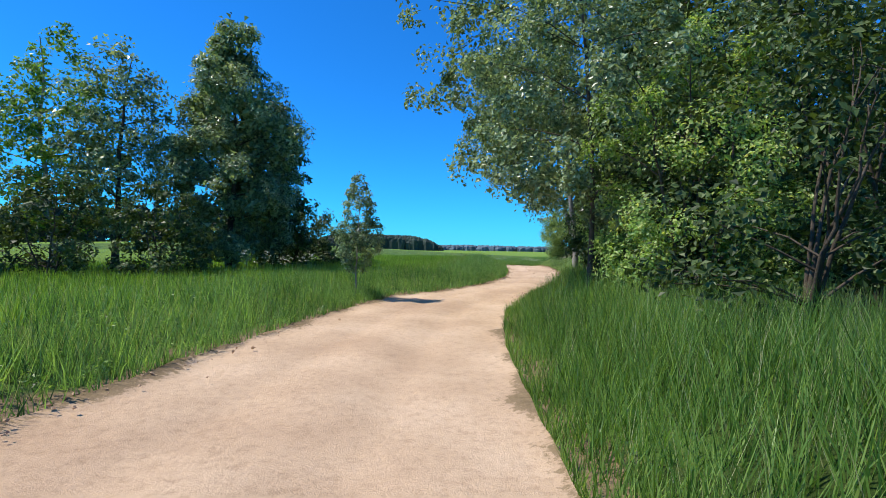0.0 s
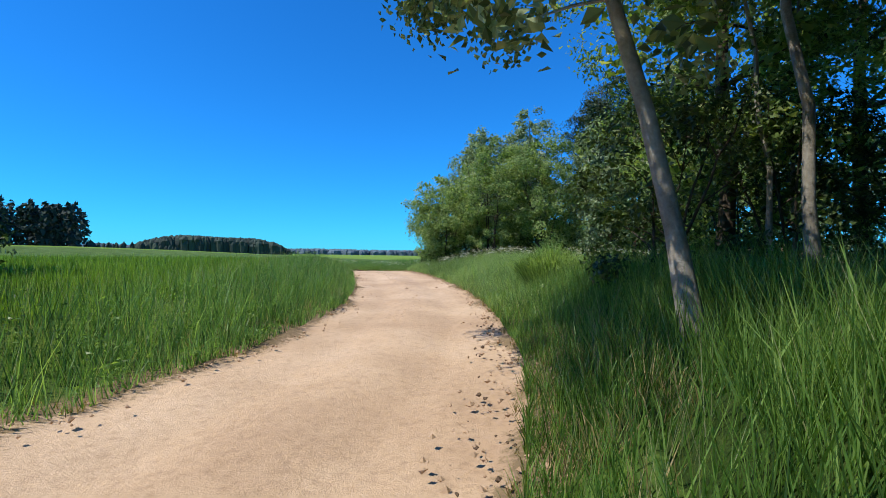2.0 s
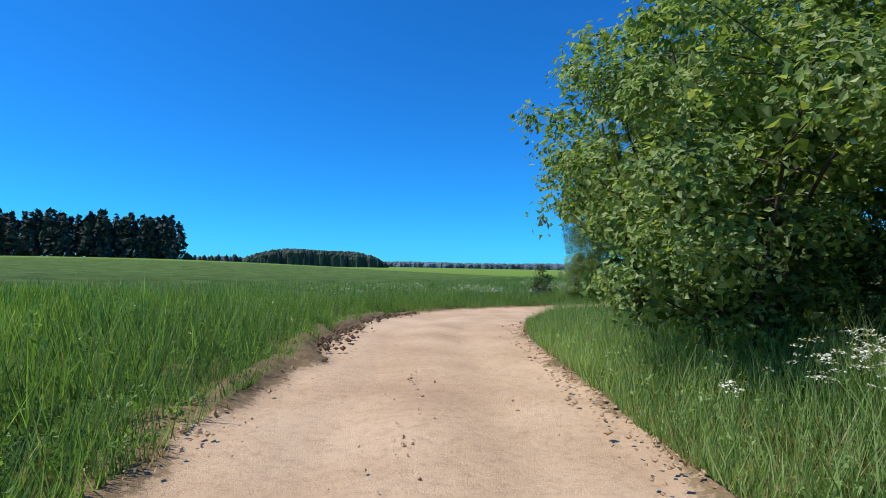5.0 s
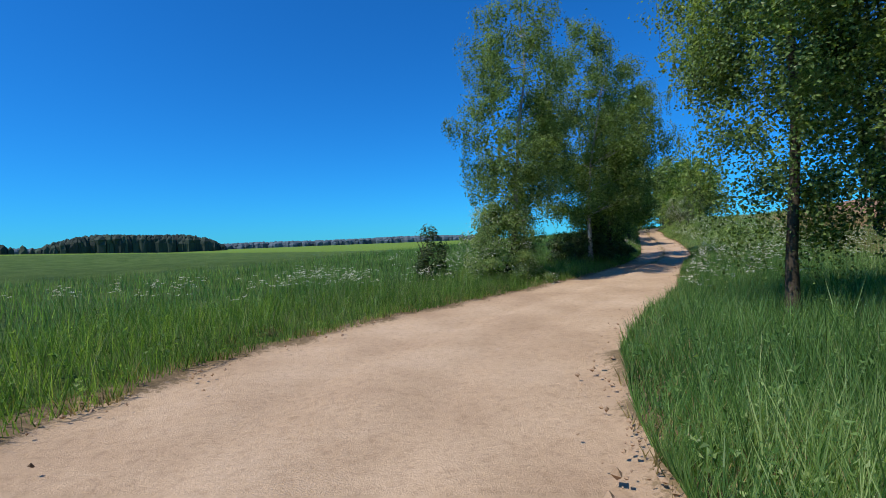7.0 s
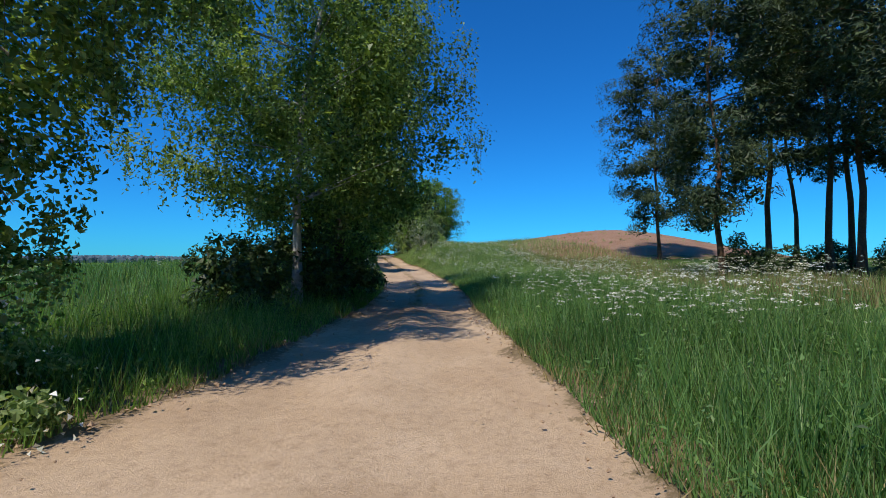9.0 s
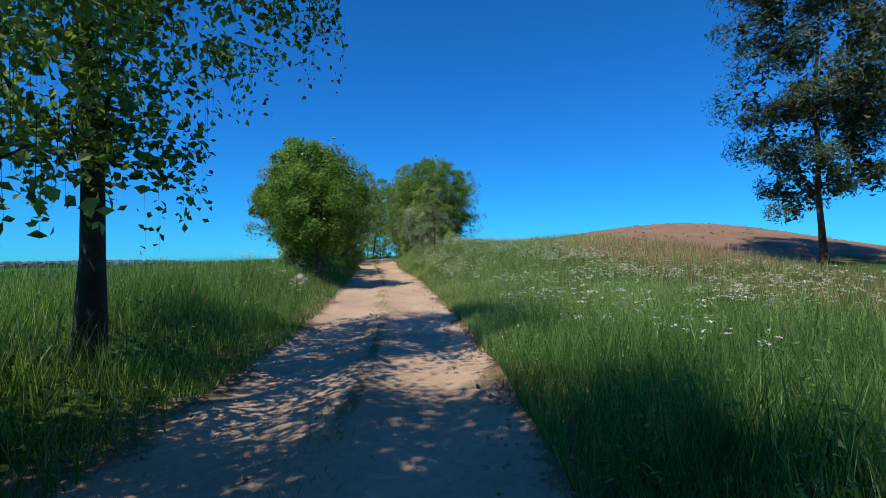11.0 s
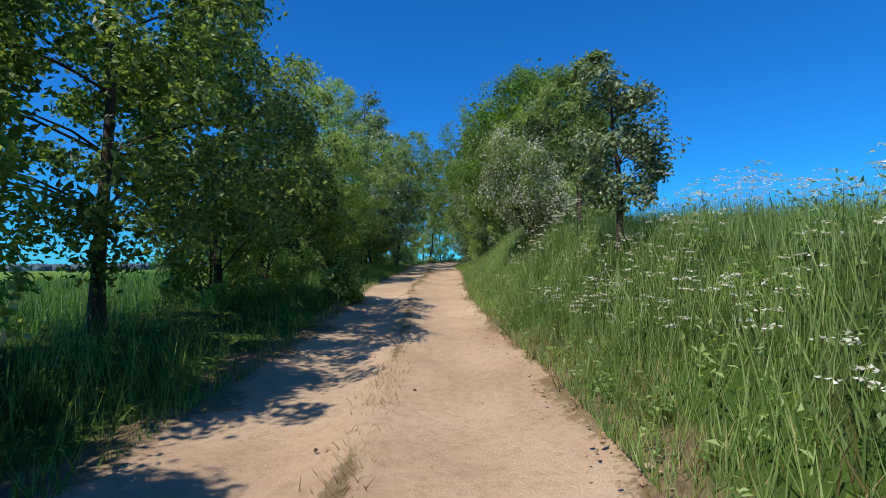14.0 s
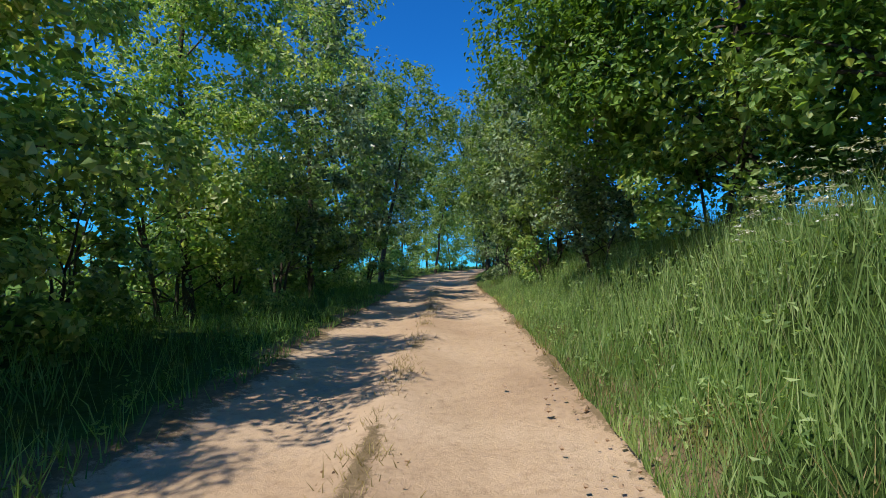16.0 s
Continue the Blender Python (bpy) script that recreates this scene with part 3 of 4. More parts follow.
verge(1, "verge_grass", "tall green grass beside the dirt track", 65000, -4, 31, 0.05, 4.5, 0.52, 0.013, GRASS, 11, bend=0.5, clump=0.2, power=1.4)
verge(1, "verge_grass", "lush tall grass beside the dirt track", 74000, 56, 98, 0.05, 5.0, 0.60, 0.013, GRASS_BLUE, 12, bend=0.5, clump=0.2, power=1.4)
verge(1, "verge_grass", "tall pale-green grass on the sloping bank", 122000, 96, 160, 0.05, 6.5, 0.47, 0.013, GRASS_PALE, 13, bend=0.42, clump=0.2, power=1.4)
verge(1, "verge_grass", "waist-high grass along the wood's edge", 16000, 16, 33, 1.3, 4.6, 0.55, 0.013, GRASS, 24, bend=0.5, clump=0.2, power=1.4)
verge(-1, "verge_grass", "tall green grass at the field's edge", 45000, -4, 56, 0.05, 3.2, 0.60, 0.014, GRASS_BLUE, 14, bend=0.5, clump=0.2, power=1.4)
verge(-1, "verge_grass", "tall green grass beside the dirt track", 44000, 54, 100, 0.05, 5.0, 0.50, 0.014, GRASS, 15, bend=0.5, clump=0.2, power=1.4)
verge(-1, "verge_grass", "shaded grass under the hedgerow trees", 28000, 98, 160, 0.05, 5.0, 0.50, 0.014, GRASS_BLUE, 16, bend=0.5, clump=0.2, power=1.4)
verge(1, "meadow_grass", "knee-high meadow grass", 50000, -4, 165, 4.0, 17.0, 0.58, 0.026, GRASS_PALE, 17, cells=1, power=1.3)
verge(1, "dry_meadow_grass", "bleached dry grass at the foot of the ploughed rise", 14000, 78, 118, 8.0, 17.0, 0.5, 0.022, STRAW, 29, cells=1)
verge(-1, "meadow_grass", "knee-high meadow grass", 42000, 50, 165, 4.0, 22.0, 0.50, 0.03, GRASS_BLUE, 18, cells=1, power=1.3)
verge(-1, "cereal_crop", "even young green cereal crop", 72000, -4, 58, 2.6, 26.0, 0.38, 0.03, CROP, 19, bend=0.25, cells=1, power=1.6)
verge(1, "seed_stalks", "thin pale flowering grass stalks in the verge", 26000, -4, 160, 0.2, 6.0, 0.66, 0.006, SEED, 25, bend=0.4, cells=1, power=1.3)
verge(-1, "seed_stalks", "thin pale flowering grass stalks in the verge", 16000, -4, 110, 0.2, 5.0, 0.7, 0.006, SEED, 26, bend=0.5, cells=1, power=1.3)
verge(1, "dry_grass", "straw-coloured grass along the track's edge", 9000, 20, 62, -0.05, 1.1, 0.34, 0.012, STRAW, 20, bend=0.7, clump=0.1)
verge(-1, "dry_grass", "straw-coloured grass along the track's edge", 8000, 20, 100, -0.05, 0.7, 0.28, 0.012, STRAW, 21, bend=0.7, clump=0.1)
verge(1, "dry_grass", "straw-coloured grass along the track's edge", 12000, 62, 160, -0.05, 0.8, 0.36, 0.012, STRAW, 22, bend=0.7, clump=0.1)


def herbs(side, label, seed, n, s0, s1, d0, d1, tall, material, leaf=0.07):
    """Broad-leaved weeds among the grass: loose heaps of small leaves."""
    rng = np.random.default_rng(seed)
    s, u = scatter(rng, n, s0, s1, d0, d1, 1.3)
    d = right_edge(s) + u if side > 0 else left_edge(s) - u
    x, y = at_line(s, d)
    z = lie(s, d, x, y)
    h = tall * rng.uniform(0.4, 1.15, n) * (0.4 + 0.6 * smooth01(0.0, 1.2, u))
    i = np.repeat(np.arange(n), 18)
    up = rng.uniform(0.1, 1, len(i)) ** 0.7
    a, q = rng.uniform(0, 2 * math.pi, len(i)), 0.24 * h[i] * (1.25 - 0.8 * up) + 0.05
    q = q * np.sqrt(rng.uniform(0.1, 1, len(i)))
    p = np.stack([x[i] + q * np.cos(a), y[i] + q * np.sin(a), z[i] + up * h[i]], 1)
    out = np.stack([np.cos(a) * 0.5, np.sin(a) * 0.5, np.full(len(i), 0.5)], 1)
    v, f = leaves(rng, p, out, leaf, leaf * 0.5, 0.4)
    tagged(new("verge_herbs", raw_mesh("verge_herbs", v, f, [material])), label, "weeds", kind="stuff")


herbs(1, "leafy green weeds among the verge grass", 61, 1500, 28, 62, 0.2, 5.0, 0.5, GRASS_PALE)
herbs(1, "leafy green weeds among the verge grass", 62, 1300, 60, 98, 0.2, 6.0, 0.55, GRASS_BLUE)
herbs(1, "leafy green weeds on the sloping bank", 63, 2400, 96, 150, 0.2, 6.5, 0.6, GRASS_PALE)
herbs(-1, "leafy green weeds at the field's edge", 64, 900, 0, 56, 0.1, 2.5, 0.45, GRASS)
herbs(-1, "leafy green weeds beside the track", 65, 1300, 58, 145, 0.2, 4.5, 0.45, GRASS)


def ridge_grass():
    rng = np.random.default_rng(23)
    s = rng.uniform(86, 158, 420)
    s = np.repeat(s, 22) + rng.normal(0, 0.14, 420 * 22)
    d = (left_edge(s) + right_edge(s)) / 2 - 0.1 + rng.normal(0, 0.1, len(s))
    x, y = at_line(s, d)
    n = len(s)
    z = np.interp(s, RUN, LINE[:, 2]) + 0.02
    th, aim = rng.uniform(0, 6.28, n), rng.uniform(0, 6.28, n)
    hh, w = rng.uniform(0.03, 0.13, n), 0.007
    p = np.stack([x, y, z], 1)
    a = np.stack([np.cos(th) * w, np.sin(th) * w, 0 * th], 1)
    t = p + np.stack([np.cos(aim) * hh * 0.8, np.sin(aim) * hh * 0.8, hh], 1)
    v = np.stack([p - a, p + a, t], 1).reshape(-1, 3)
    tagged(new("ridge_grass", raw_mesh("ridge_grass", v, np.arange(n * 3).reshape(-1, 3), [STRAW])),
           "sparse short grass on the track's middle ridge", "grass", kind="stuff")


ridge_grass()


def crumbs(name, label, seed, n, s0, s1, where, material, lo, hi):
    """Clods and pebbles lying along the track: small uneven lumps."""
    rng = np.random.default_rng(seed)
    s = rng.uniform(s0, s1, n)
    le, re = left_edge(s), right_edge(s)
    d = {"left": le + rng.normal(0.0, 0.28, n), "right": re + rng.normal(0.0, 0.28, n), "mid": (le + re) / 2 - 0.1 + rng.normal(0, 0.16, n)}[where]
    x, y = at_line(s, d)
    z = np.interp(s, RUN, LINE[:, 2]) + 0.03 + 0.05 * (where != "mid")
    r = rng.uniform(lo, hi, n) * rng.uniform(0.4, 1, n)
    o = np.array([[1, 0, 0], [0, 1, 0], [-1, 0, 0], [0, -1, 0], [0, 0, 0.7], [0, 0, -0.7]], float)
    v = np.stack([x, y, z], 1)[:, None, :] + o[None] * r[:, None, None] * rng.uniform(0.55, 1.35, (n, 6, 1)) + rng.normal(0, 0.15, (n, 6, 3)) * r[:, None, None]
    f = np.array([[0, 1, 4], [1, 2, 4], [2, 3, 4], [3, 0, 4], [1, 0, 5], [2, 1, 5], [3, 2, 5], [0, 3, 5]])
    f = (np.arange(n)[:, None, None] * 6 + f[None]).reshape(-1, 3)
    tagged(new(name, raw_mesh(name, v.reshape(-1, 3), f, [material])), label, "clods", kind="stuff")


crumbs("clods", "crumbled brown clods along the track's edge", 31, 1700, 18, 62, "right", CLOD, 0.012, 0.05)
crumbs("clods", "crumbled brown clods along the track's edge", 32, 1600, 0, 100, "left", CLOD, 0.012, 0.045)
crumbs("clods", "crumbled brown clods along the track's edge", 33, 1700, 62, 160, "right", CLOD, 0.012, 0.045)
crumbs("clods", "loose clods on the track's middle ridge", 34, 2600, 80, 158, "mid", CLOD, 0.008, 0.032)
crumbs("clods", "dark crumbs of earth on the track's middle ridge", 30, 900, 84, 150, "mid", DARK_EARTH, 0.008, 0.03)
crumbs("clods", "a few loose clods on the track's middle", 35, 260, 28, 50, "mid", CLOD, 0.008, 0.03)
crumbs("clods", "lumps of dark earth where the bank has broken away", 36, 900, 50, 61, "left", DARK_EARTH, 0.025, 0.09)
crumbs("clods", "lumps of dark earth and root at the track's edge", 37, 160, 18, 28, "right", DARK_EARTH, 0.012, 0.04)


def parsley(seed, n, s0, s1, d0, d1, side, tall=0.95):
    """White-flowered cow parsley scattered in stands beside the track."""
    rng = np.random.default_rng(seed)
    s, u = scatter(rng, n, s0, s1, d0, d1)
    cs, cu = scatter(rng, max(3, n // 16), s0, s1, d0, d1)
    i = rng.integers(0, len(cs), n)
    s, u = cs[i] + rng.normal(0, 0.8, n), np.clip(cu[i] + rng.normal(0, 0.7, n), d0, None)
    d = right_edge(s) + u if side > 0 else left_edge(s) - u
    x, y = at_line(s, d)
    umbels(rng, x, y, tall)


def parsley_row(seed, n, x0, y0, x1, y1, wide, tall=1.0):
    """White-flowered cow parsley along a line on the ground."""
    rng = np.random.default_rng(seed)
    u = rng.uniform(0, 1, n)
    umbels(rng, x0 + (x1 - x0) * u + rng.normal(0, wide, n), y0 + (y1 - y0) * u + rng.normal(0, wide, n), tall)


def umbels(rng, x, y, tall):
    """Thin stems, each with a few umbels of small white flowers."""
    n = len(x)
    z = lie(*to_line(x, y), x, y) - 0.03
    root = np.stack([x, y, z], 1)
    h = tall * rng.uniform(0.7, 1.2, n)
    v, f, base = [], [], 0
    fl_p, fl_o = [], []
    for k in range(n):
        for j in range(int(rng.integers(2, 6))):
            a = rng.uniform(0, 6.28)
            top = root[k] + np.array([math.cos(a) * 0.2 * rng.uniform(), math.sin(a) * 0.2 * rng.uniform(), h[k] * rng.uniform(0.78, 1.05)])
            w = 0.005
            v.append(np.array([root[k] + [w, 0, 0], root[k] - [w, 0, 0], top]))
            f.append(np.array([[0, 1, 2]]) + base)
            base += 3
            m = int(rng.integers(9, 15))
            q = rng.uniform(0, 6.28, m)
            rad = 0.055 * np.sqrt(rng.uniform(0, 1, m)) * rng.uniform(0.7, 1.3)
            fl_p.append(top + np.stack([np.cos(q) * rad, np.sin(q) * rad, 0.02 - 2.5 * rad ** 2 + rng.normal(0, 0.006, m)], 1))
    p = np.vstack(fl_p)
    fv, ff = leaves(rng, p, np.tile([0, 0, 1.0], (len(p), 1)), 0.029, 0.027, 1.0)
    v, f = np.vstack(v), np.vstack(f)
    verts, faces = np.vstack([v, fv]), np.vstack([f, ff + len(v)])
    which = np.concatenate([np.zeros(len(f), int), np.ones(len(ff), int)])
    tagged(new("cow_parsley", raw_mesh("cow_parsley", verts, faces, [GRASS, BLOSSOM], False, which)),
           "stand of white-flowering cow parsley in the grass", "wildflowers", kind="stuff")


parsley_row(41, 240, 10.6, 45.4, 16.2, 42.0, 0.28, 0.78)
parsley_row(40, 420, 16.2, 42.0, 31.0, 36.6, 0.32, 0.78)
parsley_row(38, 26, 15.6, 72.4, 17.8, 74.2, 0.5, 0.85)
parsley_row(37, 22, 12.2, 74.5, 13.8, 76.5, 0.5, 0.85)
parsley(42, 120, 58, 74, 1.5, 9.0, -1, 0.8)
parsley(43, 760, 70, 100, 0.8, 14.0, 1, 0.98)
parsley(44, 600, 100, 122, 0.8, 9.0, 1, 0.66)
parsley(50, 420, 97, 114, 4.5, 13.0, 1, 0.62)
parsley(45, 60, 102, 120, 0.6, 3.0, -1, 0.85)
parsley(46, 110, 78, 100, 5.0, 14.0, -1, 0.8)
parsley(47, 26, 8, 26, 4.0, 8.0, -1, 1.0)
parsley(51, 300, 112, 127, 0.6, 3.2, 1, 0.85)
parsley(48, 40, 132, 145, 2.0, 5.0, 1, 0.9)
parsley_row(49, 11, 68.6, 108.7, 69.2, 109.3, 0.15, 1.1)

# ---------------------------------------------------------------- first stretch: trees on the field side
tree("aspen_tree", "tall dense dark-green tree in a field-side row", "tree", -11.9, 27.5, 13.4, 3.3, LEAF_ASPEN, BARK_DARK, 101, base=0.04, shape="column", count=52000, size=0.16, fill=90, fill_size=0.42, rough=0.6, clump_size=0.65, group="field-side trees")
# its backlit darkness is in the leaf colour
tree("aspen_tree", "tall dark tree behind low bushes", "tree", -13.2, 36.2, 13.0, 2.9, LEAF_SHADED, BARK_DARK, 102, base=0.06, shape="column", count=10000, size=0.26, fill=70, fill_size=0.5, clump_size=0.65, group="field-side trees")
tree("birch_tree", "light-green birch with thin trunk", "tree", -20.5, 26, 13, 3.0, LEAF_MAPLE, BARK_GREY, 103, base=0.15, shape="egg", count=7000, size=0.2, group="field-side trees")
tree("aspen_tree", "grey-green tree with a loose crown", "tree", -17, 25.5, 12.5, 2.4, LEAF_ASPEN, BARK_DARK, 104, base=0.15, shape="egg", count=7000, size=0.2, group="field-side trees")
tree("aspen_tree", "sparse grey half-bare tree", "tree", -26, 26, 12.5, 2.8, LEAF_ASPEN, BARK_GREY, 105, base=0.3, count=2500, size=0.16, group="field-side trees")
tree("spruce_tree", "dark spruce beyond the field-side row", "tree", -33, 26, 12, 3, NEEDLE, BARK_DARK, 106, base=0.05, shape="cone", count=8000, size=0.2, group="field-side trees")
# bushes darkened through the leaf colour, as if seen from their shaded side
for k, (bx, by, bh) in enumerate([(-12.5, 22, 4.2), (-16.5, 20.5, 4.5), (-21, 20, 5.0), (-9.8, 31, 3.8), (-11.2, 33.5, 3.6), (-7.9, 34.2, 3.6), (-25, 19, 5.5)]):
    tree("bush", "dark rounded bush beside the field", "bush", bx, by, bh, 2.0 + 0.1 * (k % 3), LEAF_SHADED, BARK_DARK, 110 + k, base=0.05, shape="bush", count=6000, size=0.16, stems=4, group="field-side bushes")
tree("young_tree", "slender young silvery-leaved tree in the verge", "tree", -3.1, 17.6, 4.4, 0.78, LEAF_ASPEN, BARK_GREY, 120, kite=True, base=0.2, shape="egg", count=13000, size=0.075, trunk=0.028, clumps=110, clump_size=0.19, wood=16, fill=30)

# ---------------------------------------------------------------- first stretch: wood's edge on the other side
tree("aspen_tree", "tall aspen with overhanging silvery crown and dark trunk", "tree", 3.8, 12.6, 12, 3.7, LEAF_ASPEN, BARK_DARK, 130, kite=True, base=0.17, shape="round", count=50000, size=0.12, trunk=0.075, lean=(-1.2, 0.8), fill_size=0.24, group="wood edge")
tree("aspen_tree", "leaning pale-barked aspen with high silvery crown", "tree", 5.75, 20.8, 10, 3.1, LEAF_ASPEN, BARK_GREY, 131, kite=True, base=0.28, shape="round", count=60000, size=0.09, trunk=0.085, clumps=150, clump_size=0.6, lean=(-3.3, 1.8), fill=60, fill_size=0.28, group="wood edge")
tree("aspen_tree", "straight pale-barked aspen at the wood's edge", "tree", 5.05, 18.7, 13, 2.6, LEAF_ASPEN, BARK_GREY, 132, kite=True, base=0.36, shape="round", count=22000, size=0.1, trunk=0.10, fill=50, fill_size=0.3, lean=(-0.7, 0.5), group="wood edge")
for k, (bx, by, lx) in enumerate([(10.06, 23.63, -0.6), (12.1, 24.8, -0.1)]):
    tree("aspen_tree", "slim pale-stemmed young aspen at the wood's edge", "tree", bx, by, 9.5, 1.3, LEAF_ASPEN, BARK_GREY, 133 + k, kite=True, base=0.5, shape="round", count=9000, size=0.1, trunk=0.05, fill_size=0.24, lean=(lx, 0.2), group="wood edge")
tree("aspen_tree", "thin pale-barked aspen inside the wood", "tree", 9.6, 22.6, 13, 2.4, LEAF_ASPEN, BARK_GREY, 133, base=0.36, shape="round", count=26000, size=0.09, trunk=0.09, lean=(-1.2, 0.3), group="wood edge")
# shaded leaf colour here in place of shade from the wood
tree("aspen_tree", "thin grey tree inside the wood", "tree", 8.9, 20.6, 12, 2.2, LEAF_SHADED, BARK_DARK, 134, base=0.35, shape="round", count=20000, size=0.1, trunk=0.1, group="wood edge")
# first bush takes the sunlit leaf colour, the others the shaded one
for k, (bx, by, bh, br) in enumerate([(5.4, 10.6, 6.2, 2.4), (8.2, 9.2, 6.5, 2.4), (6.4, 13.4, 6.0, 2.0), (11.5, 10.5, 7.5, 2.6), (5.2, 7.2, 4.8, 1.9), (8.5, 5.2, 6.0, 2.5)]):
    tree("hazel_bush", "large sunlit leafy bush at the wood's edge", "bush", bx, by, bh, br, LEAF_SUNLIT if k == 0 else LEAF_SHADED, BARK_DARK, 140 + k, kite=k in (0, 2, 4), fill_size=0.26, base=0.08, shape="bush", count=44000 if k == 0 else 16000 if k == 2 else 7000, size=0.08 if k == 0 else 0.11, stems=5, clump_size=0.45, group="wood-edge bushes")
# the wood's inner shade is put into the leaf colour of most trees
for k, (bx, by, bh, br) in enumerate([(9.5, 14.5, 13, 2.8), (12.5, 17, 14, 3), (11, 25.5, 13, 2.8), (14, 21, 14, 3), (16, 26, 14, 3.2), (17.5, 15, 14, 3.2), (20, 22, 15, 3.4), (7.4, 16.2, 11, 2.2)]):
    tree("deciduous_tree", "shaded leafy tree inside the wood", "tree", bx, by, bh, br, LEAF_BUSH if k in (2, 4) else LEAF_SHADED, BARK_DARK, 150 + k, base=0.06 if k in (2, 4) else 0.1, shape="egg" if k in (2, 4) else "column", count=30000 if k == 2 else 12000, size=0.1 if k == 2 else 0.16, group="wood interior")
# undergrowth dimmed by its leaf colour
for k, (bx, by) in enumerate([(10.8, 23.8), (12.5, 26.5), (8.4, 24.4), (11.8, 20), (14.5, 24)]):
    tree("understory_bush", "dim leafy bush between the trunks", "bush", bx, by, 3.6, 1.7, LEAF_SHADED, BARK_DARK, 160 + k, base=0.05, shape="bush", fill_size=0.22, count=8000, size=0.09, stems=4, group="understory")


# more bushes with shade in the leaf colour, for a dark wood edge
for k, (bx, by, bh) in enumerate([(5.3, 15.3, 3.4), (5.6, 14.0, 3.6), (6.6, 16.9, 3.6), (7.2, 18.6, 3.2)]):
    tree("understory_bush", "dim leafy bush at the wood's edge", "bush", bx, by, bh, 1.3, LEAF_SHADED, BARK_DARK, 165 + k, base=0.05, shape="bush", fill_size=0.24, count=8000, size=0.085, stems=4, clump_size=0.34, group="understory")


def tussock(x, y, n, tall, wide, seed, label):
    """A dense clump of tall arching blades."""
    rng = np.random.default_rng(seed)
    a, q = rng.uniform(0, 2 * math.pi, n), np.sqrt(rng.uniform(0, 1, n))
    z0 = ground_z(x, y) - 0.05
    p0 = np.stack([np.cos(a) * q * wide * 0.55, np.sin(a) * q * wide * 0.55, np.zeros(n)], 1)
    h = tall * rng.uniform(0.6, 1.1, n) * (1.05 - 0.45 * q)
    out = np.stack([np.cos(a), np.sin(a), np.zeros(n)], 1) * (0.2 + 0.7 * q)[:, None] * wide * rng.uniform(0.3, 1.0, n)[:, None]
    th = rng.uniform(0, 2 * math.pi, n)
    w = np.stack([np.cos(th), np.sin(th), 0 * th], 1) * 0.007
    m = p0 + out * 0.45 + np.stack([0 * h, 0 * h, h * 0.8], 1)
    tip = p0 + out + np.stack([0 * h, 0 * h, h * rng.uniform(0.7, 1.0, n)], 1)
    v = np.stack([p0 - w, p0 + w, m - w * 0.8, m + w * 0.8, tip], 1).reshape(-1, 3)
    k = np.arange(n)[:, None] * 5
    f = np.concatenate([k + np.array([0, 1, 3]), k + np.array([0, 3, 2]), k + np.array([2, 3, 4])])
    ob = tagged(new("grass_tussock", raw_mesh("grass_tussock", v, f, [GRASS_PALE])), label, "grass tussock", kind="stuff")
    ob.location = (x, y, z0)


tussock(9.2, 29.4, 6000, 1.45, 1.1, 27, "tall dense reed-like grass tussock beside the track")


def fallen_log():
    a, b = np.array([4.6, 17.34, ground_z(4.6, 17.34) + 0.03]), np.array([5.5, 17.28, ground_z(5.5, 17.28) + 0.62])
    u = np.linspace(0, 1, 9)[:, None]
    line = a + (b - a) * u + np.array([0, 0, 0.04]) * np.sin(3 * u)
    v, q = tube(line, 0.06 - 0.02 * u[:, 0], 9)
    root = tagged(new("fallen_log"), "bleached broken branch propped in the grass", "log")
    part("trunk", raw_mesh("trunk", v, q, [BARK_GREY], True), root)
    m = a + (b - a) * 0.65
    stub = np.array([m, m + [0.15, -0.1, 0.2], m + [0.2, -0.15, 0.34]])
    v, q = tube(stub, [0.022, 0.016, 0.008], 6)
    part("branch_stub", raw_mesh("branch_stub", v, q, [BARK_GREY], True), root)


fallen_log()

# ---------------------------------------------------------------- thicket before the bend
for k, (bx, by, bh, br) in enumerate([(12.0, 47.9, 5.3, 2.5), (14.4, 46.4, 8.0, 2.7), (17.4, 44.8, 7.8, 2.6), (20.6, 43.4, 7.0, 2.5), (23.8, 42.0, 8.8, 3.9), (28, 40.6, 7.4, 2.8), (33, 38, 8.4, 3.0), (12.6, 51, 6.6, 2.2)]):
    tree("thicket_bush", "broad sunlit leafy bush above white wildflowers", "bush", bx, by, bh, br, LEAF_ASPEN if k in (3, 6) else LEAF_BUSH, BARK_DARK, 170 + k, kite=k < 3, fill_size=0.3 if k < 3 else 0.4, base=0.12, shape="round", count=44000 if k < 3 else 20000 if k == 4 else 9000, size=0.085 if k < 3 else 0.16, fill=70 if k < 3 else 34, stems=5, rough=0.7, group="thicket")
for k, (bx, by, bh, br) in enumerate([(16, 51.5, 10.6, 2.4), (19, 50, 12.0, 2.6), (23.5, 48.5, 10.5, 2.4), (28.5, 46, 9.0, 2.6), (35, 43.5, 9.5, 2.8)]):
    tree("birch_tree", "pale-green birch rising above the thicket", "tree", bx, by, bh, br, LEAF_ASPEN, BARK_BIRCH, 180 + k, base=0.25, count=9000, size=0.18, group="thicket birches")
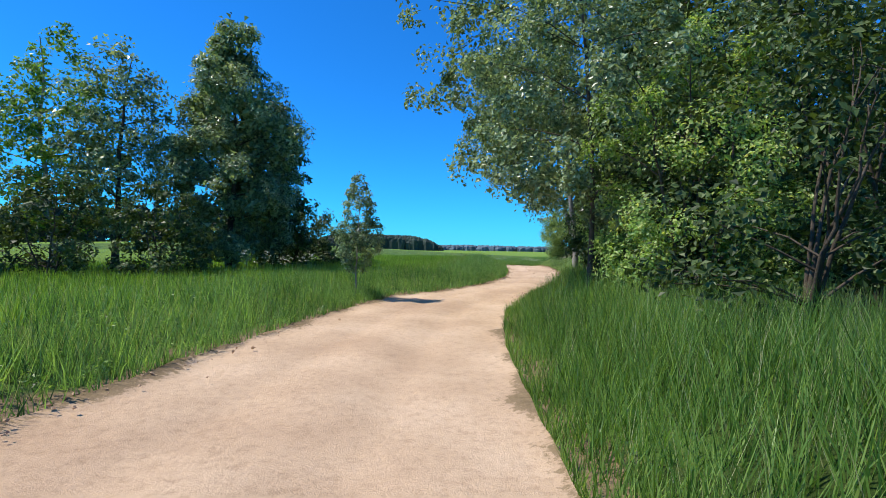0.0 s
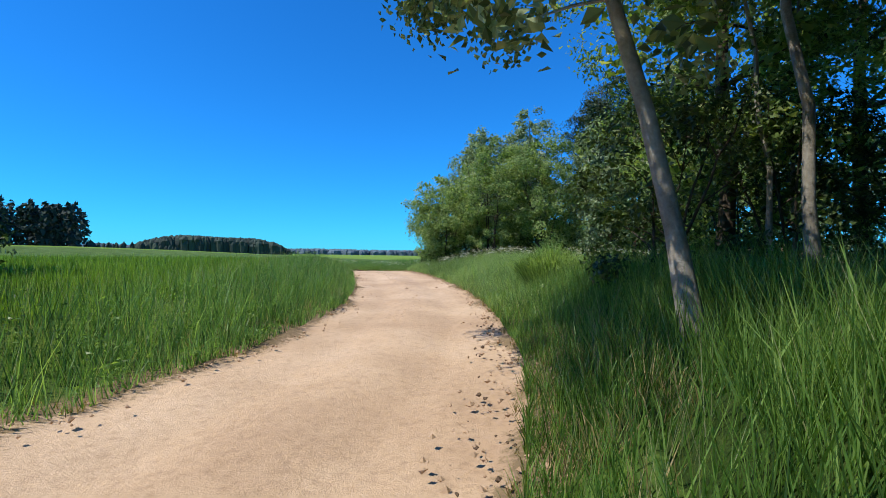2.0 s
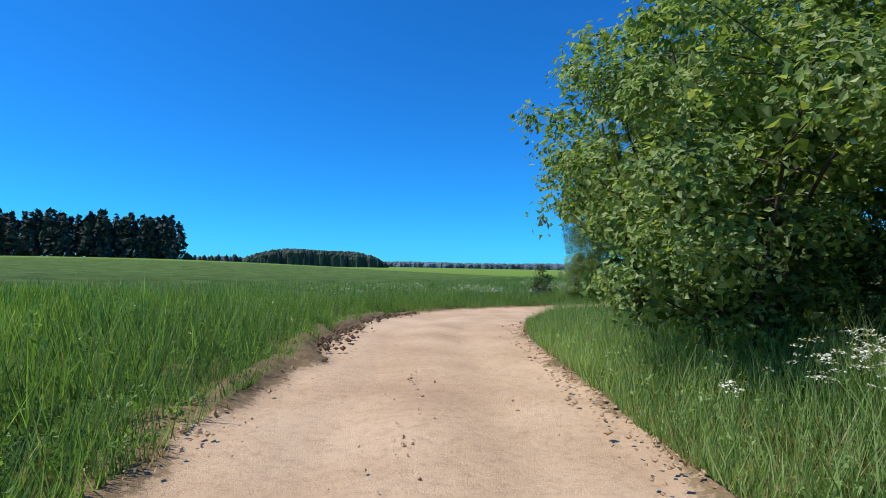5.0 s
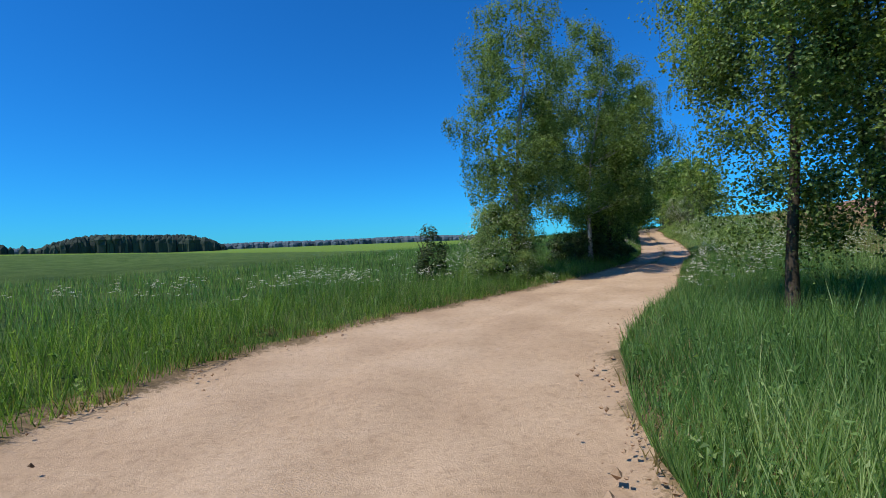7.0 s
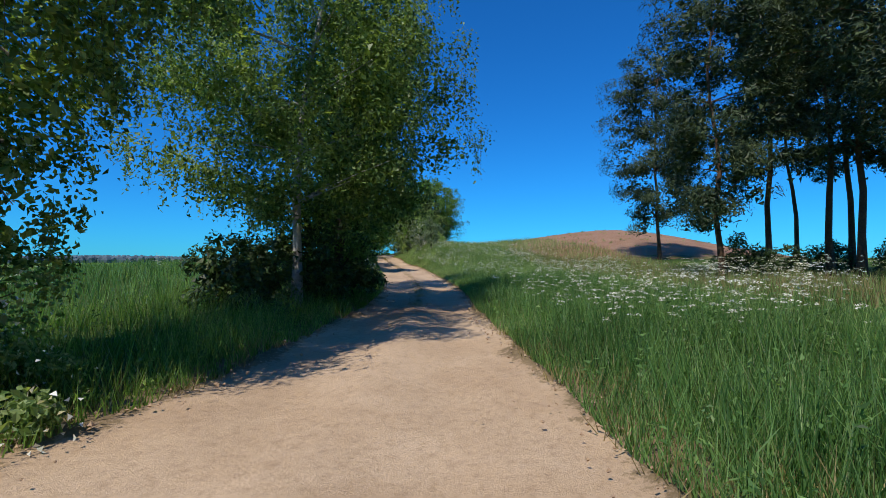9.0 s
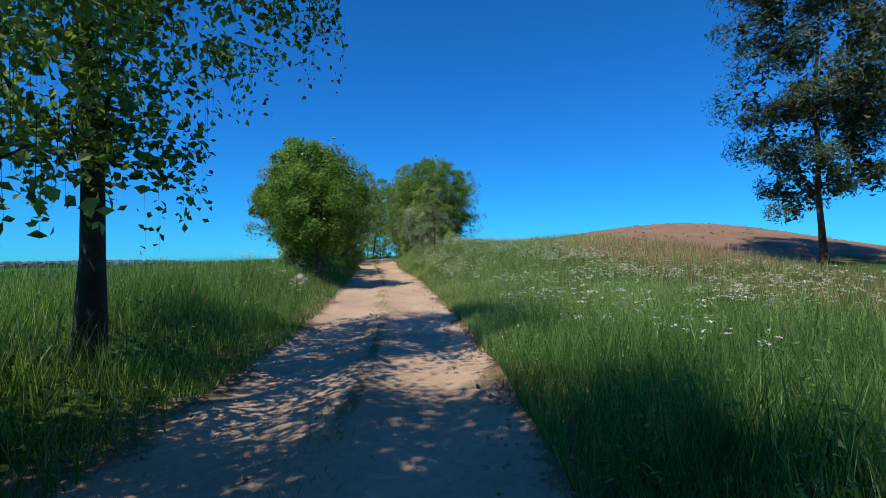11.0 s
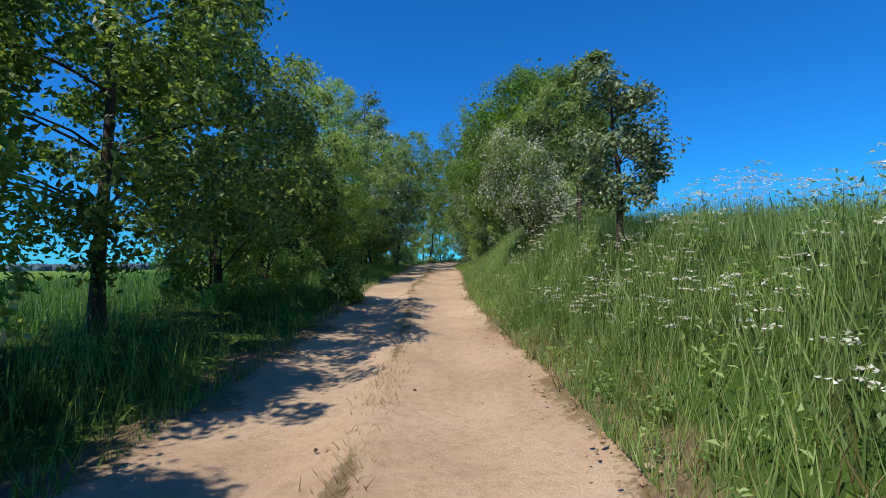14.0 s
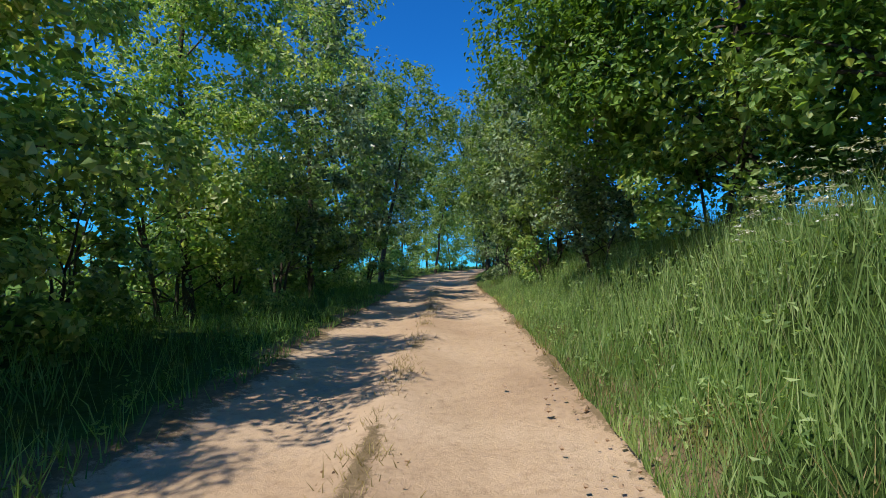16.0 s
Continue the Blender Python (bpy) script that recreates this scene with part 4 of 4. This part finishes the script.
# added low growth whose dark leaf colour gives the shade below the thicket
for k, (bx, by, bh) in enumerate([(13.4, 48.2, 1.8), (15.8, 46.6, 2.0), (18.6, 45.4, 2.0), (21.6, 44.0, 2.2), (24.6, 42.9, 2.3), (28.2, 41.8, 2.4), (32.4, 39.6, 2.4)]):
    tree("understory_bush", "dim leafy growth at the thicket's foot", "bush", bx, by, bh, 1.6, LEAF_SHADED, BARK_DARK, 195 + k, base=0.03, shape="bush", fill_size=0.5, count=4200, size=0.12, stems=4, clump_size=0.4, group="thicket undergrowth")
pine(31.0, 56, 18.5, 3.0, 190, 0.4)
pine(36.0, 53, 18.5, 3.0, 191, 0.4)
pine(27, 53.5, 14.5, 2.2, 192, 0.4)

# ---------------------------------------------------------------- bend: birches on both sides
tree("birch_tree", "weeping birch with hanging leafy twigs", "tree", 19.4, 62.4, 13, 2.55, LEAF_BIRCH, BARK_DARK, 200, kite=True, base=0.13, count=130000, size=0.065, droop=0.5, trunk=0.1, clumps=210, fill=360, fill_size=0.12, group="bend birches", lean=(0.5, -0.4))
# the next two birches carry their shade in the leaf colour
tree("shaded_birch", "tall shaded tree beside the pine grove", "tree", 23.4, 61.2, 14, 3.4, LEAF_SHADED, BARK_DARK, 201, kite=True, base=0.07, count=60000, size=0.1, droop=0.4, fill=170, fill_size=0.22, trunk=0.12, group="bend birches")
tree("birch_tree", "tall shaded birch beside the pine grove", "tree", 23.6, 58.8, 13, 3.0, LEAF_SHADED, BARK_DARK, 202, base=0.04, count=20000, size=0.15, fill=90, droop=0.5, group="bend birches")
tree("birch_tree", "weeping birch with pale trunk at the field's edge", "tree", 21.2, 74.9, 12.5, 2.3, LEAF_BIRCH, BARK_BIRCH, 203, kite=True, base=0.14, shape="round", count=90000, size=0.075, fill=110, fill_size=0.18, droop=0.4, trunk=0.12, lean=(0.7, 0.1), rough=0.5, clump_size=0.6, group="roadside birches")
tree("birch_tree", "white-trunked birch among low bushes", "tree", 28.0, 78.0, 12.8, 3.5, LEAF_BIRCH, BARK_BIRCH, 205, base=0.17, shape="round", count=80000, size=0.085, fill=110, fill_size=0.19, droop=0.4, trunk=0.12, lean=(0.1, 0.3), clump_size=0.6, group="roadside birches")
tree("birch_tree", "dark-trunked birch overhanging the track", "tree", 30.4, 79.3, 11.5, 3.0, LEAF_BIRCH, BARK_DARK, 206, kite=True, base=0.12, count=46000, size=0.085, fill=120, fill_size=0.22, droop=0.5, trunk=0.16, lean=(1.0, -1.2), clump_size=0.55, group="roadside birches")
tree("birch_tree", "leafy birch at the end of the roadside row", "tree", 33.0, 82.2, 9.0, 2.0, LEAF_BUSH, BARK_DARK, 207, kite=True, base=0.1, count=10000, size=0.1, fill_size=0.22, droop=0.3, group="roadside birches")
tree("birch_tree", "tall dark-trunked birch ending the roadside row", "tree", 35.3, 84.1, 12, 2.5, LEAF_BIRCH, BARK_DARK, 208, kite=True, base=0.2, shape="round", count=40000, size=0.09, fill=90, fill_size=0.22, droop=0.5, trunk=0.14, lean=(0.5, -0.6), group="roadside birches")
tree("hawthorn_bush", "hawthorn bush dotted with pale blossom", "bush", 20.6, 74.6, 3.4, 1.6, LEAF_BUSH, BARK_DARK, 210, kite=True, base=0.06, shape="bush", count=36000, size=0.07, fill_size=0.26, stems=5, clump_size=0.4, clumps=90, fill=60, blossom=3500)
# this bush and those under the birches have shade in their leaf colour
tree("bush", "small dark bush in the meadow", "bush", 18.4, 76.9, 2.4, 0.8, LEAF_SHADED, BARK_DARK, 211, base=0.05, shape="bush", count=2600, size=0.1, stems=3, clump_size=0.3)
for k, (bx, by, bh, br) in enumerate([(26.4, 77.9, 1.7, 1.0), (28.6, 78.6, 2.2, 1.2), (29.9, 79.2, 3.2, 1.4), (31.9, 80.8, 2.8, 1.4)]):
    tree("bush", "low dark bush under the birches", "bush", bx, by, bh, br, LEAF_SHADED, BARK_DARK, 215 + k, base=0.05, shape="bush", count=4200, size=0.12, stems=4, clump_size=0.35, group="birch-row bushes")

# ---------------------------------------------------------------- pine grove
pine(47.6, 71.2, 17, 3.2, 220, 0.16, thick=1.5)
pine(52.3, 69.6, 19, 3.6, 221, 0.28)
pine(51.3, 67.0, 19.5, 3.7, 222, 0.28)
pine(49.0, 66.0, 19.5, 3.4, 219, 0.28)
pine(55.4, 66.0, 19.5, 3.7, 223, 0.28)
pine(58.5, 68.5, 16.5, 2.8, 224)
pine(62.0, 77.4, 17, 3.6, 218, 0.14, "broad Scots pine with low dark boughs at the field's edge", 2.0)
pine(46, 61.5, 17, 3.2, 225, 0.4)
pine(45.0, 64.6, 19, 3.4, 217, 0.28)
pine(42.5, 59, 17.5, 3.2, 226, 0.4)
pine(50, 58.5, 17.5, 2.8, 227)
pine(37.5, 60.5, 16.5, 2.7, 228)
pine(33.5, 57, 16.5, 2.8, 229)
# scrub colour darkened for the shade below the pines
for k, (bx, by, bh) in enumerate([(48.6, 70.6, 2.2), (50.8, 69, 1.6), (54.5, 67, 1.8), (45.5, 64.5, 1.8), (57.5, 64, 1.8), (40.5, 62, 1.9), (36, 62, 1.8)]):
    tree("bush", "low scrub at the foot of the pines", "bush", bx, by, bh, 1.2, LEAF_SHADED, BARK_DARK, 230 + k, base=0.05, shape="bush", count=2600, size=0.13, stems=4, clump_size=0.35, group="pine-foot scrub")

# ---------------------------------------------------------------- last stretch: hedgerow trees
tree("maple_tree", "round bright-green maple beside the track", "tree", 46.75, 94.6, 6.2, 2.2, LEAF_MAPLE, BARK_DARK, 243, kite=True, base=0.25, shape="round", count=76000, size=0.078, fill_size=0.23, trunk=0.13, clumps=150, clump_size=0.5, rough=0.22, fill=110)
# leaf colours carry the light: darker birch first, sunlit copies later, one shaded
for k, (s_, d_, bh, br, lf) in enumerate([(114, -5.1, 6.0, 1.8, 2), (117.5, -5.4, 7.4, 2.3, 0), (122, -5.0, 8.8, 2.6, 0), (126.5, -5.2, 7.5, 2.6, 0), (134.0, -6.4, 8.4, 2.4, 3), (137.5, -5.4, 9.6, 2.6, 0), (144, -5.6, 11.6, 2.8, 0), (150.5, -4.6, 13.2, 3.0, 2), (157.5, -5.2, 14, 3.2, 0), (168, -4.5, 15, 3.5, 2), (177, -4.5, 15, 3.5, 1), (189, -4.2, 15, 3.5, 0), (199, -3.6, 12, 3.3, 0), (211, -2.6, 11, 3.3, 1)]):
    tx_, ty_ = at_line(s_, d_)
    tree("hedgerow_tree", "leafy hedgerow tree lining the track", "tree", float(tx_), float(ty_), bh, br, (LEAF_SUNLIT, LEAF_BUSH, LEAF_ASPEN, LEAF_SHADED)[lf] if s_ > 128 else LEAF_BIRCH, BARK_DARK, 250 + k, kite=s_ < 146, fill_size=0.22 if s_ < 146 else 0.4, base=0.3 if s_ < 116 else 0.12 if s_ < 125 else 0.08, shape="egg", count=42000 if s_ < 146 else 12000 if s_ < 160 else 5500, fill=100 if s_ < 146 else 34, size=0.095 if s_ < 146 else 0.18, trunk=0.1, group="left hedgerow")
# most of these bushes take the sunlit leaf colour
for k, (s_, d_, bh) in enumerate([(112.9, -4.3, 2.2), (127.5, -5.8, 3.4), (133, -6.2, 3.6), (136, -6.0, 3.6), (130, -5.4, 2.4), (134.5, -5.6, 3.0), (140, -5.6, 3.2), (146, -5.6, 3.4), (152, -5.2, 3.6), (159, -4, 4), (137.5, -5.8, 4.8), (143.5, -5.8, 5.2), (149, -5.4, 5.5), (155, -5, 5.5), (166, -4, 4), (175, -4, 4.2), (185, -4, 4.5), (131.5, -7.4, 2.6), (136.5, -7.6, 2.7), (141.5, -7.4, 2.8), (146.5, -7.2, 2.8), (151.5, -6.8, 3.0), (193, -3.4, 4.0), (202, -2.8, 4.2), (212, -1.8, 4.2), (220, -0.2, 4.0), (119.0, -5.2, 3.0)]):
    tx_, ty_ = at_line(s_, d_)
    tree("hedge_bush", "low leafy hedge bush under the trees", "bush", float(tx_), float(ty_), bh, max(1.25, 0.37 * bh), LEAF_SUNLIT if k % 3 else LEAF_BUSH, BARK_DARK, 270 + k, kite=s_ < 146, fill_size=0.26 if s_ < 146 else 0.4, base=0.05, shape="bush", count=2600 if s_ > 160 else 12000 if bh > 4.5 else 8000, size=0.2 if s_ > 160 else 0.12, stems=4, clump_size=0.35 if bh < 4.5 else 0.45, group="left hedge")
tree("bush", "low bright-green leafy bush on the verge", "bush", 59.9, 107.2, 1.2, 0.55, LEAF_SUNLIT, BARK_DARK, 289, kite=True, base=0.05, shape="bush", count=3600, size=0.1, stems=4, clump_size=0.25)
for k, (s_, d_, bh, br) in enumerate([(122.9, 3.1, 3.6, 0.85), (125.8, 3.3, 4.1, 0.85)]):
    tx_, ty_ = at_line(s_, d_)
    tree("wild_apple_tree", "small round tree standing on the grassy bank", "tree", float(tx_), float(ty_), bh, br, (LEAF_ASPEN, LEAF_BUSH)[k], BARK_DARK, 288 + 2 * k, kite=True, base=(0.2, 0.36)[k], shape="egg", fill_size=0.26, count=14000, size=0.07, trunk=0.06, clump_size=0.3, wood=26, group="trees on the bank")
hx, hy = at_line(129.2, 3.0)
tree("hawthorn_bush", "hawthorn covered in white blossom", "bush", float(hx), float(hy), 3.3, 1.15, LEAF_BUSH, BARK_DARK, 291, kite=True, base=0.15, shape="round", count=24000, size=0.065, stems=4, clumps=90, clump_size=0.34, lean=(-0.8, 0.7), fill_size=0.26, blossom=10000)
# last number 0 gives the sunlit leaf colour, 3 the shaded one
for k, (s_, d_, bh, br, lf) in enumerate([(129.6, 4.6, 2.2, 1.0, 0), (131.6, 4.6, 2.9, 1.3, 2), (135.0, 5.2, 6.4, 1.8, 3), (138, 4.9, 7.5, 2.2, 0), (147, 4.6, 8, 2.4, 1), (151, 4.4, 9, 2.8, 2), (141.5, 5.6, 9.6, 4.9, 1), (156, 4.0, 12.6, 3.2, 1), (163, 4, 13.5, 3.3, 2), (171, 4, 14, 3.4, 1), (180, 3.5, 12, 3.2, 0), (191, 3.3, 12, 3.2, 1), (202, 2.9, 11, 3.2, 0), (215, 1.8, 11, 3.2, 1), (145, 8.6, 8.5, 3.0, 1)]):
    tx_, ty_ = at_line(s_, d_)
    tree("hedgerow_tree", "leafy tree on the bank lining the track", "tree", float(tx_), float(ty_), bh, br, LEAF_MAPLE if k == 6 else (LEAF_SUNLIT, LEAF_BUSH, LEAF_ASPEN, LEAF_SHADED)[lf], BARK_DARK, 300 + k, kite=s_ < 146, fill_size=0.28 if s_ < 146 else 0.4, base=0.13 if k == 6 else 0.06, shape="round" if k == 6 else "egg", count=84000 if k == 6 else 14000 if s_ < 160 else 5500, size=0.095 if s_ < 148 else 0.18, trunk=0.16 if k == 6 else 0.11, clump_size=0.62 if k == 6 else 0.5, clumps=330 if k == 6 else None, rough=0.1 if k == 6 else 0.8, fill=100 if k == 6 else 30, group="right hedgerow")
for k, (s_, d_, bh, br) in enumerate([(136, 5.2, 2.4, 1.2), (140.5, 4.2, 2.6, 1.3), (145, 3.8, 2.8, 1.4), (150, 3.6, 3.2, 1.5), (156, 3.3, 3.5, 1.5)]):
    tx_, ty_ = at_line(s_, d_)
    tree("hedge_bush", "low leafy bush under the bank's trees", "bush", float(tx_), float(ty_), bh, br, LEAF_SUNLIT if k % 2 else LEAF_ASPEN, BARK_DARK, 320 + k, kite=True, fill_size=0.26, base=0.04, shape="bush", count=5500, size=0.12, stems=4, clump_size=0.35, group="right hedge")


for k, (s_, d_, bh, br, lx, ly) in enumerate([(162, -3.6, 13, 3.4, 1.6, -1.5), (174, 3.4, 13.5, 3.6, -2.2, 2.0), (188, -3.0, 13.5, 3.8, 1.8, -1.6)]):
    tx_, ty_ = at_line(s_, d_)
    tree("hedgerow_tree", "tall leafy tree arching over the track", "tree", float(tx_), float(ty_), bh, br, LEAF_BUSH, BARK_DARK, 330 + k, base=0.34, shape="round", count=11000, size=0.2, trunk=0.14, lean=(lx, ly), group="arching trees")


def boulder(x, y, r, seed, label):
    rng = np.random.default_rng(seed)
    bm = bmesh.new()
    bmesh.ops.create_icosphere(bm, subdivisions=4, radius=1)
    for v in bm.verts:
        k = 1 + 0.3 * noise.noise(v.co * 1.3 + Vector((seed, 0, 0))) + 0.12 * noise.noise(v.co * 3.1) + 0.03 * noise.noise(v.co * 9)
        v.co = Vector((v.co.x * r * 1.25 * k, v.co.y * r * k, max(v.co.z, -0.5) * r * 1.25 * k))
    me = bpy.data.meshes.new("boulder")
    bm.to_mesh(me)
    bm.free()
    me.materials.append(STONE)
    for p in me.polygons:
        p.use_smooth = True
    ob = tagged(new("boulder", me), label, "boulder")
    ob.matrix_world = pose(x, y, ground_z(x, y) + 0.25 * r, 0, 0, float(rng.uniform(0, 360)))
    return ob


boulder(46.1, 87.8, 0.05, 5, "small whitish stone at the track's edge")
boulder(44.2, 92.4, 0.25, 3, "rough brownish granite boulder in the grass")


def weeds():
    """Scattered low green weeds on the bare ploughed rise."""
    rng = np.random.default_rng(51)
    n = 420
    a, q = rng.uniform(0, 2 * math.pi, n), np.sqrt(rng.uniform(0, 1, n))
    x, y = 88 + 26 * q * np.cos(a), 94 + 19 * q * np.sin(a)
    s, d = to_line(x, y)
    keep = d > 12
    x, y, s, d = x[keep], y[keep], s[keep], d[keep]
    z = lie(s, d, x, y)
    i = np.repeat(np.arange(len(x)), 26)
    wide = (0.06 + 0.16 * rng.uniform(0, 1, len(x)) ** 2)[i]
    p = np.stack([x[i], y[i], z[i] + wide * 0.5], 1) + rng.normal(0, 1, (len(i), 3)) * wide[:, None] * np.array([0.8, 0.8, 0.4])
    v, f = leaves(rng, p, np.tile([0, 0, 1.0], (len(i), 1)), 0.11, 0.06)
    tagged(new("weeds", raw_mesh("weeds", v, f, [GRASS])), "scattered low weeds on bare ploughed soil", "weeds", kind="stuff")


weeds()

# ---------------------------------------------------------------- far woods


def far_wood(label, seed, n, x0, y0, x1, y1, depth, tall, crest, lift, material, broad=1.0):
    """Distant wood lifted to fit its height in the camera's view: many small tiered conifers."""
    rng = np.random.default_rng(seed)
    u, w = rng.uniform(0, 1, n), rng.uniform(-0.5, 0.5, n)
    ax, ay = x1 - x0, y1 - y0
    ln = math.hypot(ax, ay)
    x, y = x0 + ax * u - ay / ln * w * depth, y0 + ay * u + ax / ln * w * depth
    z = lie(*to_line(x, y), x, y) + lift * np.sin(math.pi * u) ** 0.7
    h = tall * (1 - crest + crest * np.sin(math.pi * u) ** 0.6) * rng.uniform(0.55, 1.1, n) ** 0.6 * (0.85 + 0.15 * np.sin(9 * u + seed))
    v, f, base = [], [], 0
    for k in range(n):
        sides = 6
        rad = h[k] * broad * rng.uniform(0.24, 0.44)
        levels = np.array([-1.6, 0.1, 0.55, 0.83, 1.0]) * h[k]
        width = np.array([0.9, 1.0, 0.85, 0.48, 0.06]) * rad
        a = np.arange(sides) * 2 * math.pi / sides + rng.uniform(0, 1)
        ring = [np.stack([x[k] + np.cos(a) * q * rng.uniform(0.7, 1.3, sides), y[k] + np.sin(a) * q * rng.uniform(0.7, 1.3, sides), np.full(sides, z[k] + l)], 1) for l, q in zip(levels, width)]
        v.append(np.vstack(ring))
        i = np.arange(4)[:, None] * sides + np.arange(sides)[None]
        j = np.arange(4)[:, None] * sides + (np.arange(sides)[None] + 1) % sides
        f.append(np.stack([i, j, j + sides, i + sides], -1).reshape(-1, 4) + base)
        base += 5 * sides
    tagged(new("far_wood", raw_mesh("far_wood", np.vstack(v), np.vstack(f), [material])), label, "wood", kind="stuff")


def spruce_block(seed, n, x0, y0, x1, y1, depth, tall):
    """A wood near enough to show its ragged spruce tops: ragged cones of many boughs."""
    rng = np.random.default_rng(seed)
    u, w = rng.uniform(0, 1, n), rng.uniform(-0.5, 0.5, n)
    ln = math.hypot(x1 - x0, y1 - y0)
    x, y = x0 + (x1 - x0) * u - (y1 - y0) / ln * w * depth, y0 + (y1 - y0) * u + (x1 - x0) / ln * w * depth
    z = lie(*to_line(x, y), x, y)
    h = tall * rng.uniform(0.8, 1.12, n)
    m = 70
    i = np.repeat(np.arange(n), m)
    q = rng.uniform(0, 1, n * m) ** 0.8
    a = rng.uniform(0, 2 * math.pi, n * m)
    rad = h[i] * 0.21 * (1.03 - q) ** 0.8 * np.sqrt(rng.uniform(0.3, 1, n * m))
    p = np.stack([x[i] + rad * np.cos(a), y[i] + rad * np.sin(a), z[i] + q * h[i]], 1)
    out = np.stack([np.cos(a), np.sin(a), 0.3 * np.ones_like(a)], 1)
    v, f = leaves(rng, p, out, 2.4, 1.8, 0.3)
    tagged(new("far_wood", raw_mesh("far_wood", v, f, [FAR_NEEDLE])), "dark spruce wood on a rise beyond the field", "wood", kind="stuff")


spruce_block(401, 420, -85, 270, -260, 221, 42, 16.5)
far_wood("long dark spruce wood on the skyline", 402, 1100, -310, 1140, -15, 1200, 90, 24, 0.45, 19, FAR_NEEDLE, 1.4)
far_wood("hazy strip of wood on the far skyline", 403, 700, -60, 2000, 1000, 1900, 60, 20, 0.1, 8, FAR_HAZE, 2.4)
far_wood("hazy strip of wood on the far skyline", 404, 200, -900, 1800, -400, 1900, 60, 20, 0.1, 8, FAR_HAZE, 2.4)
far_wood("low row of bushes on the field's skyline", 405, 30, -85, 275, -55, 300, 6, 4.0, 0.0, 0, FAR_NEEDLE)
